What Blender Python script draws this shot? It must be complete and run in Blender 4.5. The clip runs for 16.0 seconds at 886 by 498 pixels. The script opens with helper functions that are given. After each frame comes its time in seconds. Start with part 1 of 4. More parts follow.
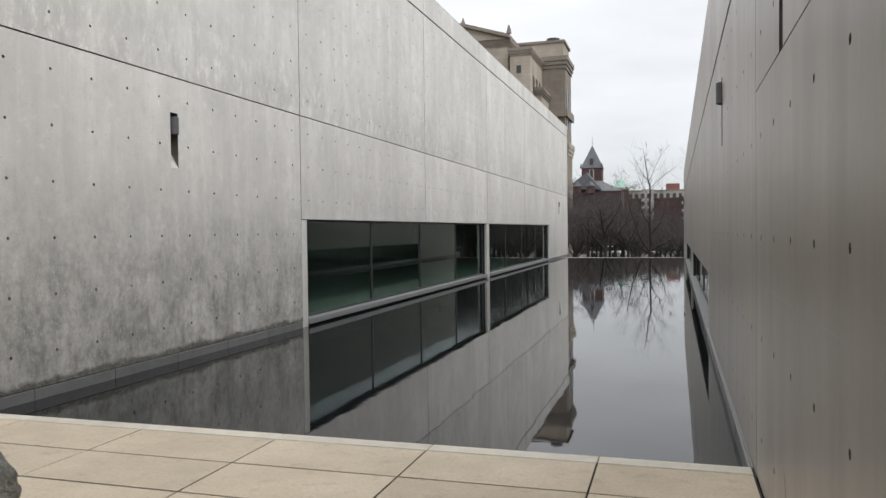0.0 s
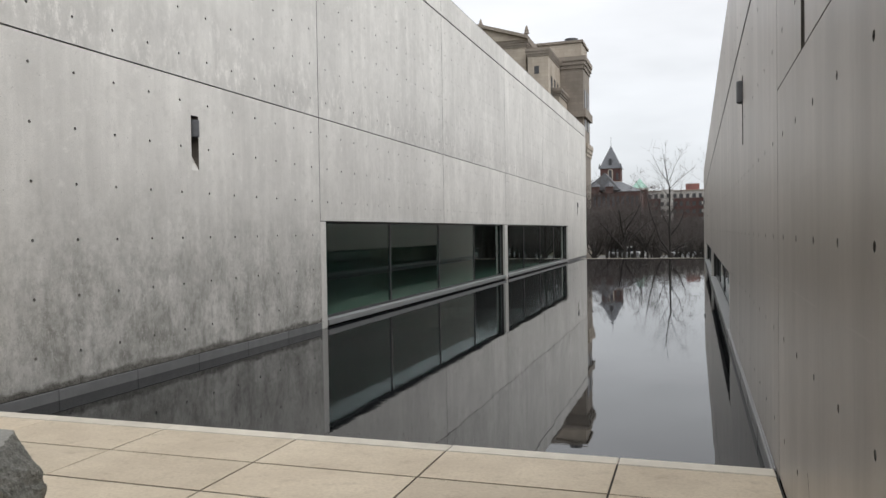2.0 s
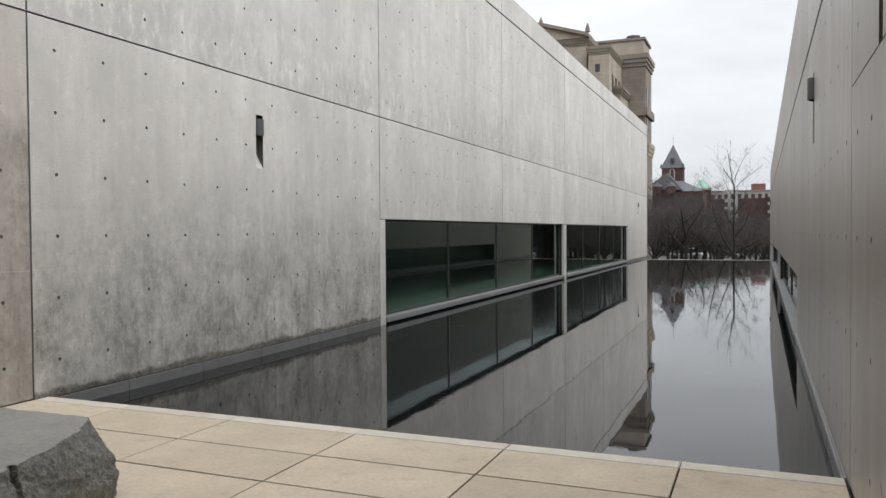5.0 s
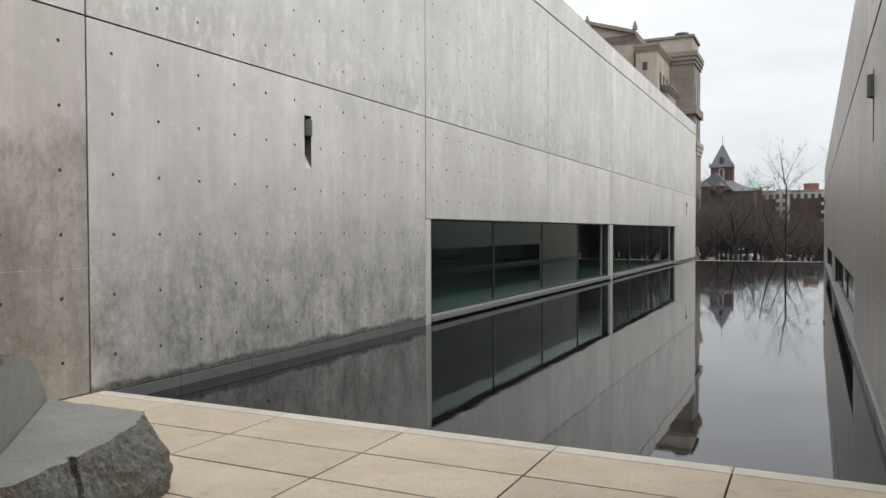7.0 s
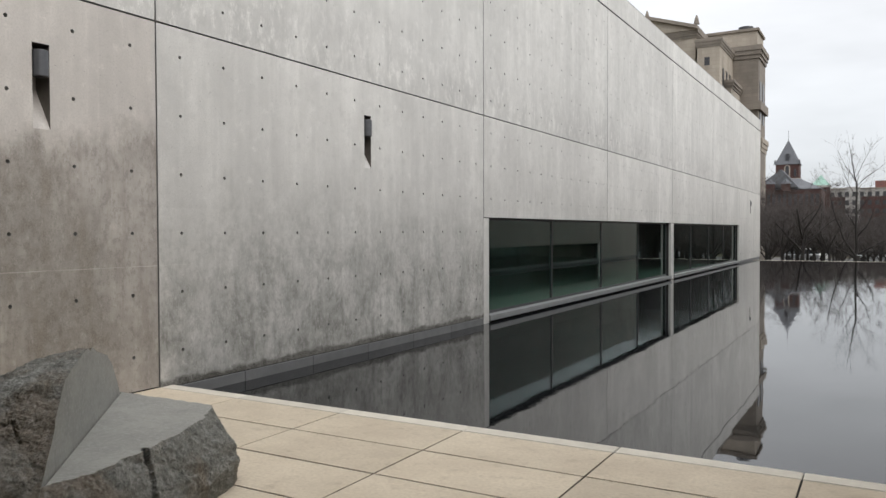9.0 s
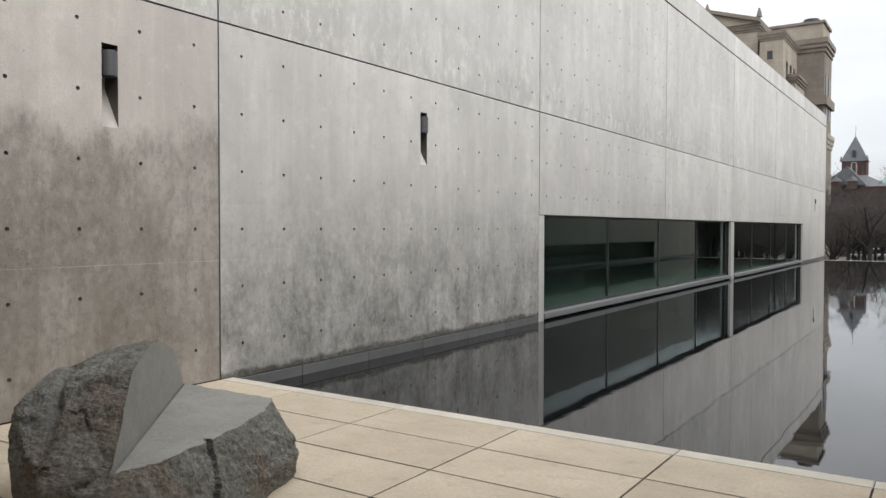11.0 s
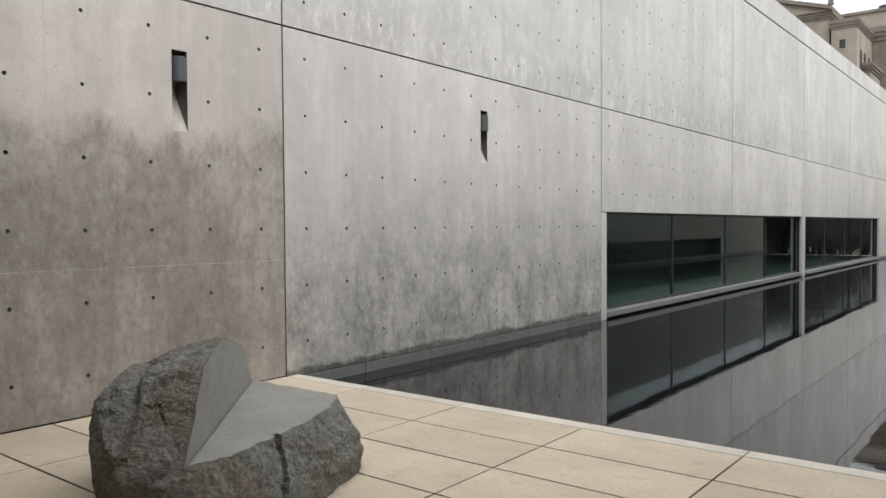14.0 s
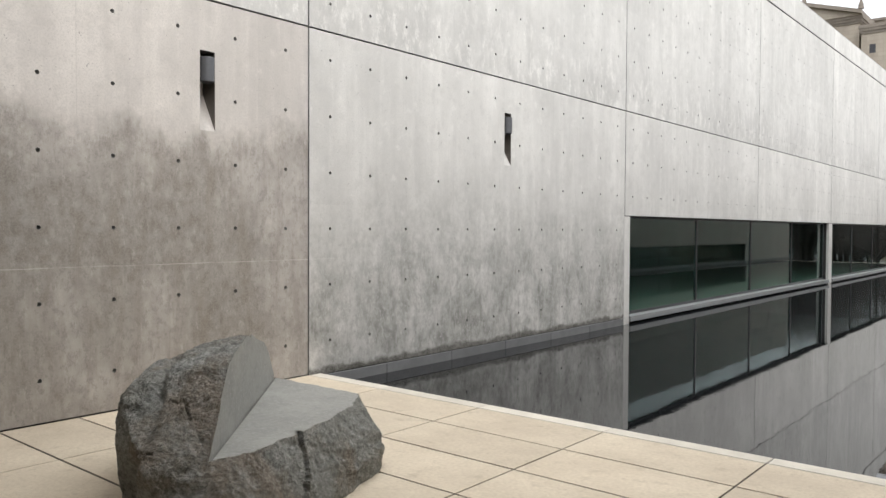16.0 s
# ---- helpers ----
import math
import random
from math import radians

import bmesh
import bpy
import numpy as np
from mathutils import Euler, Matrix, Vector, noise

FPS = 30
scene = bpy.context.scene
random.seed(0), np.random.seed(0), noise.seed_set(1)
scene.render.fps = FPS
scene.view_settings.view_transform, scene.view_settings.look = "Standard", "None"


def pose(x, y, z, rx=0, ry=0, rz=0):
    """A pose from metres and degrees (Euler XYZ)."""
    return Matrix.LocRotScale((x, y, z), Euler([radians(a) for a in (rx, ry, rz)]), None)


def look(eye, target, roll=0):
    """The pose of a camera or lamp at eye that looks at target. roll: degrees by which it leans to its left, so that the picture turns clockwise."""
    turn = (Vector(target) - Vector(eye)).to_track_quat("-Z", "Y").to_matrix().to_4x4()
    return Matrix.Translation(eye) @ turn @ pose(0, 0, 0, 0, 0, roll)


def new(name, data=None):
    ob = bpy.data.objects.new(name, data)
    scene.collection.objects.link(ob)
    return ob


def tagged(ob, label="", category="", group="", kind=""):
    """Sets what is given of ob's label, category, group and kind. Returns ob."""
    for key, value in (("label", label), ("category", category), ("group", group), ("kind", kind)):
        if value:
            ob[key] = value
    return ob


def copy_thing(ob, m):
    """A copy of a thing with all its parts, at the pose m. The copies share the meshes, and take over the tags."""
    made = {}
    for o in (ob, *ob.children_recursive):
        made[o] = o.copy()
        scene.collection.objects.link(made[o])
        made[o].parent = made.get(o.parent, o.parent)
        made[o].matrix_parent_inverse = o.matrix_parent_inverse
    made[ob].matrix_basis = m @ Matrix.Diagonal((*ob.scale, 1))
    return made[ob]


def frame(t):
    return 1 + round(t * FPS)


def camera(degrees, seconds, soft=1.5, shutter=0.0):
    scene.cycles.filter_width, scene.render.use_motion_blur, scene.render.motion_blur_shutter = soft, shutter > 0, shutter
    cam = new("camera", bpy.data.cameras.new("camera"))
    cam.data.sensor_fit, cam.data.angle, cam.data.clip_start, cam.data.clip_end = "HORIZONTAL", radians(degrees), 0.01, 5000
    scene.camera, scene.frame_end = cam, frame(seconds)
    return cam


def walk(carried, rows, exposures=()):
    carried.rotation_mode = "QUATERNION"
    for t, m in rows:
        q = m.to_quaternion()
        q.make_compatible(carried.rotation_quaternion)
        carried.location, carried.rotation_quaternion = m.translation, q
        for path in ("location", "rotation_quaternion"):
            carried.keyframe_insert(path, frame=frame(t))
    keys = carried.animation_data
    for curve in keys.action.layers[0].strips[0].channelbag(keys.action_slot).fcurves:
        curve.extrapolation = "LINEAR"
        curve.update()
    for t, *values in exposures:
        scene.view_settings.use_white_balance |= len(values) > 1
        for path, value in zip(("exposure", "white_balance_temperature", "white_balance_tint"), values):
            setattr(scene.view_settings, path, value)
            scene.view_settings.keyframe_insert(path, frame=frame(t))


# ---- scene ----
cam = camera(60.1, 16.0)
PATH = [
    (0, (0.078, 0.286, 1.565), (-0.496, 2.202, 1.517), -0.7),
    (0.5, (0.078, 0.288, 1.564), (-0.501, 2.202, 1.516), -0.7),
    (1, (0.078, 0.284, 1.564), (-0.505, 2.196, 1.516), -0.7),
    (1.5, (0.078, 0.287, 1.565), (-0.517, 2.196, 1.517), -0.8),
    (2, (0.074, 0.278, 1.561), (-0.545, 2.179, 1.517), -0.9),
    (2.5, (0.073, 0.272, 1.562), (-0.58, 2.162, 1.521), -0.9),
    (3, (0.069, 0.275, 1.563), (-0.609, 2.157, 1.524), -0.8),
    (5.5, (0.053, 0.258, 1.555), (-0.73, 2.098, 1.51), -0.3),
    (6, (0.044, 0.258, 1.557), (-0.765, 2.087, 1.513), -0.2),
    (6.5, (0.036, 0.258, 1.558), (-0.799, 2.074, 1.513), -0.2),
    (7, (0.03, 0.254, 1.556), (-0.834, 2.057, 1.511), -0.2),
    (7.5, (0.029, 0.244, 1.558), (-0.865, 2.033, 1.513), -0.2),
    (8, (0.018, 0.242, 1.555), (-0.912, 2.012, 1.511), -0.3),
    (8.5, (0.012, 0.239, 1.552), (-0.948, 1.993, 1.508), -0.2),
    (9, (0.006, 0.232, 1.554), (-0.988, 1.967, 1.507), -0.2),
    (11.5, (-0.029, 0.224, 1.553), (-1.168, 1.867, 1.499), 0.1),
    (12, (-0.025, 0.212, 1.55), (-1.19, 1.836, 1.498), 0.0),
    (12.5, (-0.027, 0.207, 1.547), (-1.214, 1.816, 1.496), -0.1),
    (13, (0.002, 0.208, 1.558), (-1.212, 1.796, 1.501), -0.1),
    (13.5, (-0.017, 0.218, 1.55), (-1.247, 1.794, 1.494), -0.4),
    (14, (-0.03, 0.212, 1.551), (-1.268, 1.781, 1.493), -0.4),
    (14.5, (-0.022, 0.22, 1.543), (-1.27, 1.782, 1.49), -0.1),
    (15, (-0.011, 0.209, 1.541), (-1.275, 1.759, 1.489), 0.1),
    (15.5, (-0.006, 0.21, 1.534), (-1.283, 1.749, 1.483), 0.3),
    (16, (-0.029, 0.193, 1.543), (-1.311, 1.727, 1.491), 0.3),
]
walk(cam, [(t, look(e, g, r)) for t, e, g, r in PATH], [(0, -0.10), (9.0, -0.09), (11.5, 0.01), (15.0, 0.02), (15.5, 0.21), (16.0, 0.35)])

SKY, SUN = 0.98, 0.72
WATER_IOR = 1.45
RIGHT_TURN = radians(0.23)
RIGHT_TOP, RIGHT_HEAD = 4.95, 0.86
SOUTH, SOUTH_EDGE = -1.8, 4.0

# ---- world and sun: an overcast winter sky, brighter towards the zenith ----
world = bpy.data.worlds.new("overcast")
scene.world = world
world.use_nodes = True
wn, wl = world.node_tree.nodes, world.node_tree.links
wn.clear()
w_out = wn.new("ShaderNodeOutputWorld")
w_bg = wn.new("ShaderNodeBackground")
w_sky = wn.new("ShaderNodeTexSky")
w_sky.sky_type = "NISHITA"
w_sky.sun_disc = False
w_sky.sun_elevation, w_sky.sun_rotation = radians(31), radians(109)
w_tc = wn.new("ShaderNodeTexCoord")
w_sep = wn.new("ShaderNodeSeparateXYZ")
wl.new(w_tc.outputs["Generated"], w_sep.inputs[0])
w_ramp = wn.new("ShaderNodeValToRGB")
cr = w_ramp.color_ramp
cr.elements[0].position, cr.elements[0].color = 0.0, (0.94, 0.98, 1.03, 1)
cr.elements[1].position, cr.elements[1].color = 1.0, (2.2, 2.2, 2.23, 1)
e = cr.elements.new(0.14)
e.color = (1.05, 1.08, 1.12, 1)
e = cr.elements.new(0.29)
e.color = (1.28, 1.30, 1.34, 1)
e = cr.elements.new(0.46)
e.color = (2.3, 2.31, 2.34, 1)
wl.new(w_sep.outputs["Z"], w_ramp.inputs[0])
w_map = wn.new("ShaderNodeMapping")
w_map.inputs["Scale"].default_value = (1.6, 1.6, 6.0)
wl.new(w_tc.outputs["Generated"], w_map.inputs[0])
w_noise = wn.new("ShaderNodeTexNoise")
w_noise.inputs["Scale"].default_value, w_noise.inputs["Detail"].default_value = 1.7, 5
wl.new(w_map.outputs[0], w_noise.inputs["Vector"])
w_cl = wn.new("ShaderNodeMapRange")
for i, v in enumerate((0.3, 0.7, 0.86, 1.12)):
    w_cl.inputs[i + 1].default_value = v
wl.new(w_noise.outputs["Fac"], w_cl.inputs[0])
w_mul = wn.new("ShaderNodeVectorMath")
w_mul.operation = "MULTIPLY"
wl.new(w_ramp.outputs[0], w_mul.inputs[0])
w_side = wn.new("ShaderNodeMapRange")
for i, v in enumerate((-1.0, 1.0, 0.80, 1.20)):
    w_side.inputs[i + 1].default_value = v
wl.new(w_sep.outputs["X"], w_side.inputs[0])
w_lit = wn.new("ShaderNodeMath")
w_lit.operation = "MULTIPLY"
wl.new(w_cl.outputs[0], w_lit.inputs[0])
wl.new(w_side.outputs[0], w_lit.inputs[1])
wl.new(w_lit.outputs[0], w_mul.inputs[1])
w_scl = wn.new("ShaderNodeVectorMath")
w_scl.operation = "SCALE"
w_scl.inputs["Scale"].default_value = 0.08
wl.new(w_sky.outputs[0], w_scl.inputs[0])
w_mix = wn.new("ShaderNodeMix")
w_mix.data_type = "RGBA"
w_mix.inputs[0].default_value = 0.12
wl.new(w_mul.outputs[0], w_mix.inputs[6])
wl.new(w_scl.outputs[0], w_mix.inputs[7])
wl.new(w_mix.outputs[2], w_bg.inputs["Color"])
w_bg.inputs["Strength"].default_value = SKY
wl.new(w_bg.outputs[0], w_out.inputs[0])

sun = new("sun", bpy.data.lights.new("sun", "SUN"))
sun.data.energy, sun.data.angle, sun.data.color = SUN, radians(40), (1.0, 0.97, 0.92)
sun.matrix_world = look((34, -6, 21), (0, 6, 0))

# ---- materials ----


class Mat:
    """A node material with a Principled shader and a few short cuts."""

    def __init__(self, name, rough=0.8, metal=0.0, spec=0.5):
        self.m = bpy.data.materials.new(name)
        self.m.use_nodes = True
        self.t = self.m.node_tree
        self.b = self.t.nodes["Principled BSDF"]
        self.b.inputs["Roughness"].default_value = rough
        self.b.inputs["Metallic"].default_value = metal
        self.b.inputs["Specular IOR Level"].default_value = spec
        self.geo = self.node("ShaderNodeNewGeometry")

    def node(self, kind, **ins):
        n = self.t.nodes.new(kind)
        for k, v in ins.items():
            n.inputs[k.replace("_", " ")].default_value = v
        return n

    def link(self, a, b):
        self.t.links.new(a, b)

    def pos(self, sx=1, sy=1, sz=1, own=False):
        src = self.node("ShaderNodeTexCoord").outputs["Object"] if own else self.geo.outputs["Position"]
        mp = self.node("ShaderNodeMapping")
        mp.inputs["Scale"].default_value = (sx, sy, sz)
        self.link(src, mp.inputs[0])
        return mp.outputs[0]

    def noise(self, scale, detail=4, rough=0.55, at=None):
        n = self.node("ShaderNodeTexNoise", Scale=scale, Detail=detail, Roughness=rough)
        self.link(at if at else self.geo.outputs["Position"], n.inputs["Vector"])
        return n.outputs["Fac"]

    def span(self, x, a, b, c=0.0, d=1.0):
        n = self.node("ShaderNodeMapRange")
        for i, v in enumerate((a, b, c, d)):
            n.inputs[i + 1].default_value = v
        self.link(x, n.inputs[0])
        return n.outputs[0]

    def math(self, op, a, b):
        n = self.node("ShaderNodeMath")
        n.operation = op
        for i, v in enumerate((a, b)):
            if isinstance(v, (int, float)):
                n.inputs[i].default_value = v
            else:
                self.link(v, n.inputs[i])
        return n.outputs[0]

    def mix(self, fac, a, b, kind="MIX"):
        n = self.node("ShaderNodeMix")
        n.data_type, n.blend_type = "RGBA", kind
        for i, v in ((0, fac), (6, a), (7, b)):
            if isinstance(v, (int, float)):
                n.inputs[i].default_value = v
            elif isinstance(v, tuple):
                n.inputs[i].default_value = (*v, 1)
            else:
                self.link(v, n.inputs[i])
        return n.outputs[2]

    def scaled(self, col, fac):
        n = self.node("ShaderNodeVectorMath")
        n.operation = "SCALE"
        self.link(col, n.inputs[0])
        self.link(fac, n.inputs["Scale"])
        return n.outputs[0]

    def random(self, a, b):
        return self.span(self.node("ShaderNodeObjectInfo").outputs["Random"], 0, 1, a, b)

    def island(self, a, b):
        return self.span(self.geo.outputs["Random Per Island"], 0, 1, a, b)

    def colour(self, c):
        if isinstance(c, tuple):
            self.b.inputs["Base Color"].default_value = (*c, 1)
        else:
            self.link(c, self.b.inputs["Base Color"])

    def bump(self, h, strength=0.3, dist=0.01):
        n = self.node("ShaderNodeBump", Strength=strength, Distance=dist)
        self.link(h, n.inputs["Height"])
        self.link(n.outputs[0], self.b.inputs["Normal"])


def concrete(name, tone, weathered=0.0, algae=0.0, bloomed=0.0, gloss=0.0):
    """Form-cast concrete: soft vertical streaks, clouds, pits; stains by the arguments."""
    k = Mat(name, 0.55, spec=0.5)
    sep = k.node("ShaderNodeSeparateXYZ")
    k.link(k.geo.outputs["Position"], sep.inputs[0])

    def times(c, f):
        return tuple(min(0.85, v * f) for v in c)

    broad = k.noise(0.5, 5, 0.6, k.pos(1, 1, 0.5))
    cloud = k.noise(1.7, 7, 0.62, k.pos(1, 1, 0.7))
    streak = k.noise(2.4, 6, 0.62, k.pos(1, 1, 0.09))
    fine_streak = k.noise(11, 5, 0.6, k.pos(1, 1, 0.07))
    blotch = k.noise(6.5, 9, 0.66)
    grain = k.noise(60, 5, 0.7)
    # each form board took the paste a little differently
    snap = k.node("ShaderNodeVectorMath")
    snap.operation = "FLOOR"
    k.link(k.pos(0.0, 1 / 1.2, 1 / 1.8), snap.inputs[0])
    board = k.node("ShaderNodeTexWhiteNoise")
    k.link(snap.outputs[0], board.inputs["Vector"])
    col = k.mix(k.span(broad, 0.34, 0.66), times(tone, 0.86), times(tone, 1.10))
    col = k.mix(k.span(cloud, 0.42, 0.66, 0.0, 0.55), col, times(tone, 0.76))
    col = k.mix(k.span(streak, 0.46, 0.68, 0.0, 0.38 + 0.52 * gloss), col, times(tone, 0.72))
    col = k.mix(k.span(streak, 0.46, 0.30, 0.0, 0.4 + 0.2 * gloss), col, times(tone, 1.18))
    col = k.mix(k.span(fine_streak, 0.48, 0.70, 0.0, 0.22), col, times(tone, 0.76))
    col = k.mix(k.span(fine_streak, 0.46, 0.32, 0.0, 0.22), col, times(tone, 1.2))
    col = k.mix(k.span(blotch, 0.52, 0.68, 0.0, 0.42 - 0.41 * gloss), col, times(tone, 0.72))
    col = k.mix(k.span(blotch, 0.42, 0.30, 0.0, 0.42 - 0.41 * gloss), col, times(tone, 1.25))
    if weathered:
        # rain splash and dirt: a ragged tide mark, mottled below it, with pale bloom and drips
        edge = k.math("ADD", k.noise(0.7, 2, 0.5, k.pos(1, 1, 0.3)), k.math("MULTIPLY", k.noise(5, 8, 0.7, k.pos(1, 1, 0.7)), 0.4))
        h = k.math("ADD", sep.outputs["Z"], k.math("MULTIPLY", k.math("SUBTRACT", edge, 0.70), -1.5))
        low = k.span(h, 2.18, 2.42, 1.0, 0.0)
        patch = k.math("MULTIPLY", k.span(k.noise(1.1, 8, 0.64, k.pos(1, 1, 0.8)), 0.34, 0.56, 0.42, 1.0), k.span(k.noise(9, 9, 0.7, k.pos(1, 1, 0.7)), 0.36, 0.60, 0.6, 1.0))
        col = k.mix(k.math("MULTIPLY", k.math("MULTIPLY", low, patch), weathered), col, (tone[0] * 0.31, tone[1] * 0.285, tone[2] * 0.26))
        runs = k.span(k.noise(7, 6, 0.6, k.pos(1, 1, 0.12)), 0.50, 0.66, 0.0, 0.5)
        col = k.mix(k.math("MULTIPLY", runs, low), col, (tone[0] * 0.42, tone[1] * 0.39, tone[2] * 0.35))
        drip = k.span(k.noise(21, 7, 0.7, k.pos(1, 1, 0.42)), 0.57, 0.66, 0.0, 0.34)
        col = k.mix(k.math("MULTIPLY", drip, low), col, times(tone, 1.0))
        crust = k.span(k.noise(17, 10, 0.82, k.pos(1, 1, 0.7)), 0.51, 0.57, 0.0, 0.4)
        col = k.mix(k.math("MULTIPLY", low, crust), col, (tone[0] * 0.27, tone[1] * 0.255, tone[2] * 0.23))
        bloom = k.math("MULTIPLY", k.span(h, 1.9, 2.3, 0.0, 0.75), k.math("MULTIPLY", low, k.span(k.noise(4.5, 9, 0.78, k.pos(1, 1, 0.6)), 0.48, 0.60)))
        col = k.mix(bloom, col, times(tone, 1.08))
    if bloomed:
        # lime bloom and soot above the lower joint
        h = k.math("ADD", sep.outputs["Z"], k.math("MULTIPLY", k.math("SUBTRACT", k.noise(0.8, 7, 0.68, k.pos(1, 1, 0.6)), 0.5), -2.6))
        low = k.span(h, 3.9, 4.8, bloomed, 0.0)
        col = k.mix(k.math("MULTIPLY", low, k.span(k.noise(0.55, 6, 0.6, k.pos(1, 1, 0.5)), 0.44, 0.60, 0.0, 0.8)), col, times(tone, 0.62))
        col = k.mix(k.math("MULTIPLY", low, k.span(k.noise(3.6, 9, 0.7, k.pos(1, 1, 0.45)), 0.42, 0.62)), col, times(tone, 0.60))
        col = k.mix(k.math("MULTIPLY", low, k.span(k.noise(9, 9, 0.78, k.pos(1, 1, 0.5)), 0.51, 0.62)), col, times(tone, 1.28))
    # hairline seam between form boards
    reach = k.math("PINGPONG", k.math("SUBTRACT", sep.outputs["Y"], 5.44), 1.2)
    seam = k.math("MULTIPLY", k.span(reach, 0.0015, 0.004, 0.5, 0.0), k.span(k.noise(1.3, 4, 0.6), 0.45, 0.55))
    col = k.mix(seam, col, times(tone, 0.62))
    if algae or weathered or gloss:
        # the faint ridge between two pours
        line = k.math("ADD", sep.outputs["Z"], k.math("MULTIPLY", k.math("SUBTRACT", k.noise(2, 4, 0.6), 0.5), 0.02))
        near = k.span(k.math("ABSOLUTE", k.math("SUBTRACT", line, 1.22), 0.0), 0.002, 0.006, 0.45, 0.0)
        col = k.mix(k.math("MULTIPLY", near, k.span(k.noise(1.5, 4, 0.6), 0.42, 0.55)), col, times(tone, 1.2))
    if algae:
        # damp mottling on the lowest metre and a half, with the wall's fall in light painted in, then a black ragged
        # growth at the foot
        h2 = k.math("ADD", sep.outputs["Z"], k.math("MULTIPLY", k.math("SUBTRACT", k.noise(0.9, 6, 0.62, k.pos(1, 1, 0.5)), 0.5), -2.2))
        damp_and_shade = k.span(h2, 0.6, 2.2, 1.0, 0.0)
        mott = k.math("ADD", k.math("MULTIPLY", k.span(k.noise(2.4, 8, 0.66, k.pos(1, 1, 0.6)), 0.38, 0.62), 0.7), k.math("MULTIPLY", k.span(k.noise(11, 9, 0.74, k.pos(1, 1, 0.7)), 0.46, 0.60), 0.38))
        col = k.mix(k.math("MULTIPLY", damp_and_shade, mott), col, (tone[0] * 0.34, tone[1] * 0.34, tone[2] * 0.32))
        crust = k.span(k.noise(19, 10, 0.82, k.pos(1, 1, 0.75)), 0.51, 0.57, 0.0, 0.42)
        col = k.mix(k.math("MULTIPLY", damp_and_shade, crust), col, (tone[0] * 0.36, tone[1] * 0.37, tone[2] * 0.34))
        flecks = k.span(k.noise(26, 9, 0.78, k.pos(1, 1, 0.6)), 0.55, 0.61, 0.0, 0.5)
        col = k.mix(k.math("MULTIPLY", damp_and_shade, flecks), col, times(tone, 1.1))
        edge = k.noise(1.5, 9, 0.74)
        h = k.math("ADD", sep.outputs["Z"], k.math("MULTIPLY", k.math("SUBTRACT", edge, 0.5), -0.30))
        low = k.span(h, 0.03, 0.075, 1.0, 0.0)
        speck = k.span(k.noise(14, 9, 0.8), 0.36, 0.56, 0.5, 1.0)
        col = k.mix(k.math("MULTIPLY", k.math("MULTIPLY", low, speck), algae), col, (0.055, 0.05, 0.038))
    col = k.mix(k.span(grain, 0.47, 0.60, 0.0, 0.36 - 0.3 * gloss), col, times(tone, 0.66))
    if not gloss:
        col = k.mix(k.span(k.noise(34, 3, 0.5), 0.70, 0.74, 0.0, 0.7), col, times(tone, 0.45))
    col = k.scaled(col, k.span(board.outputs["Value"], 0, 1, 0.965, 1.035))
    k.colour(k.scaled(col, k.random(0.96, 1.04)))
    k.link(k.span(blotch, 0.3, 0.7, 0.44 - 0.11 * gloss, 0.64 - 0.28 * gloss), k.b.inputs["Roughness"])
    k.bump(k.math("ADD", k.math("MULTIPLY", grain, 0.3), blotch), 0.10 - 0.08 * gloss, 0.008)
    return k.m


TONE = (0.607, 0.592, 0.56)
M_CONC = concrete("cast_concrete", TONE)
M_CONC_UP = concrete("cast_concrete_bloomed", TONE, bloomed=0.62)
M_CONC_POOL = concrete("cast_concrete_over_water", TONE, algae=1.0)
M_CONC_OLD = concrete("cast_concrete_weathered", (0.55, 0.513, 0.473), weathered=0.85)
# the same concrete, glossier, with the east wall's shade put into a darker tone
M_CONC_SLICK_SHADED = concrete("cast_concrete_slick_shaded", (0.40, 0.37, 0.34), gloss=1.0)
M_CORE = concrete("concrete_core", (0.40, 0.39, 0.37))


def plain(name, col, rough=0.6, metal=0.0, var=0.15, scale=8.0, spec=0.5, bump=0.0):
    k = Mat(name, rough, metal, spec)
    n = k.noise(scale, 5, 0.6)
    f = k.noise(scale * 9, 3, 0.6)
    c = k.mix(k.span(n, 0.3, 0.7), tuple(x * (1 - var) for x in col), tuple(min(1, x * (1 + var)) for x in col))
    c = k.mix(k.span(f, 0.4, 0.7, 0, 0.3), c, tuple(x * (1 - 1.6 * var) for x in col))
    k.colour(k.scaled(c, k.random(0.94, 1.06)))
    if bump:
        k.bump(f, bump, 0.01)
    return k.m


def paving():
    k = Mat("cast_paving", 0.75, spec=0.3)
    n = k.noise(1.6, 6, 0.65)
    f = k.noise(40, 5, 0.7)
    sp = k.noise(6, 7, 0.75)
    c = k.mix(k.span(n, 0.3, 0.7), (0.57, 0.487, 0.372), (0.72, 0.63, 0.49))
    c = k.mix(k.span(f, 0.42, 0.66, 0, 0.4), c, (0.44, 0.36, 0.26))
    c = k.mix(k.span(sp, 0.54, 0.70, 0, 0.55), c, (0.38, 0.31, 0.22))
    k.colour(k.scaled(c, k.random(0.90, 1.06)))
    k.bump(f, 0.1, 0.004)
    return k.m


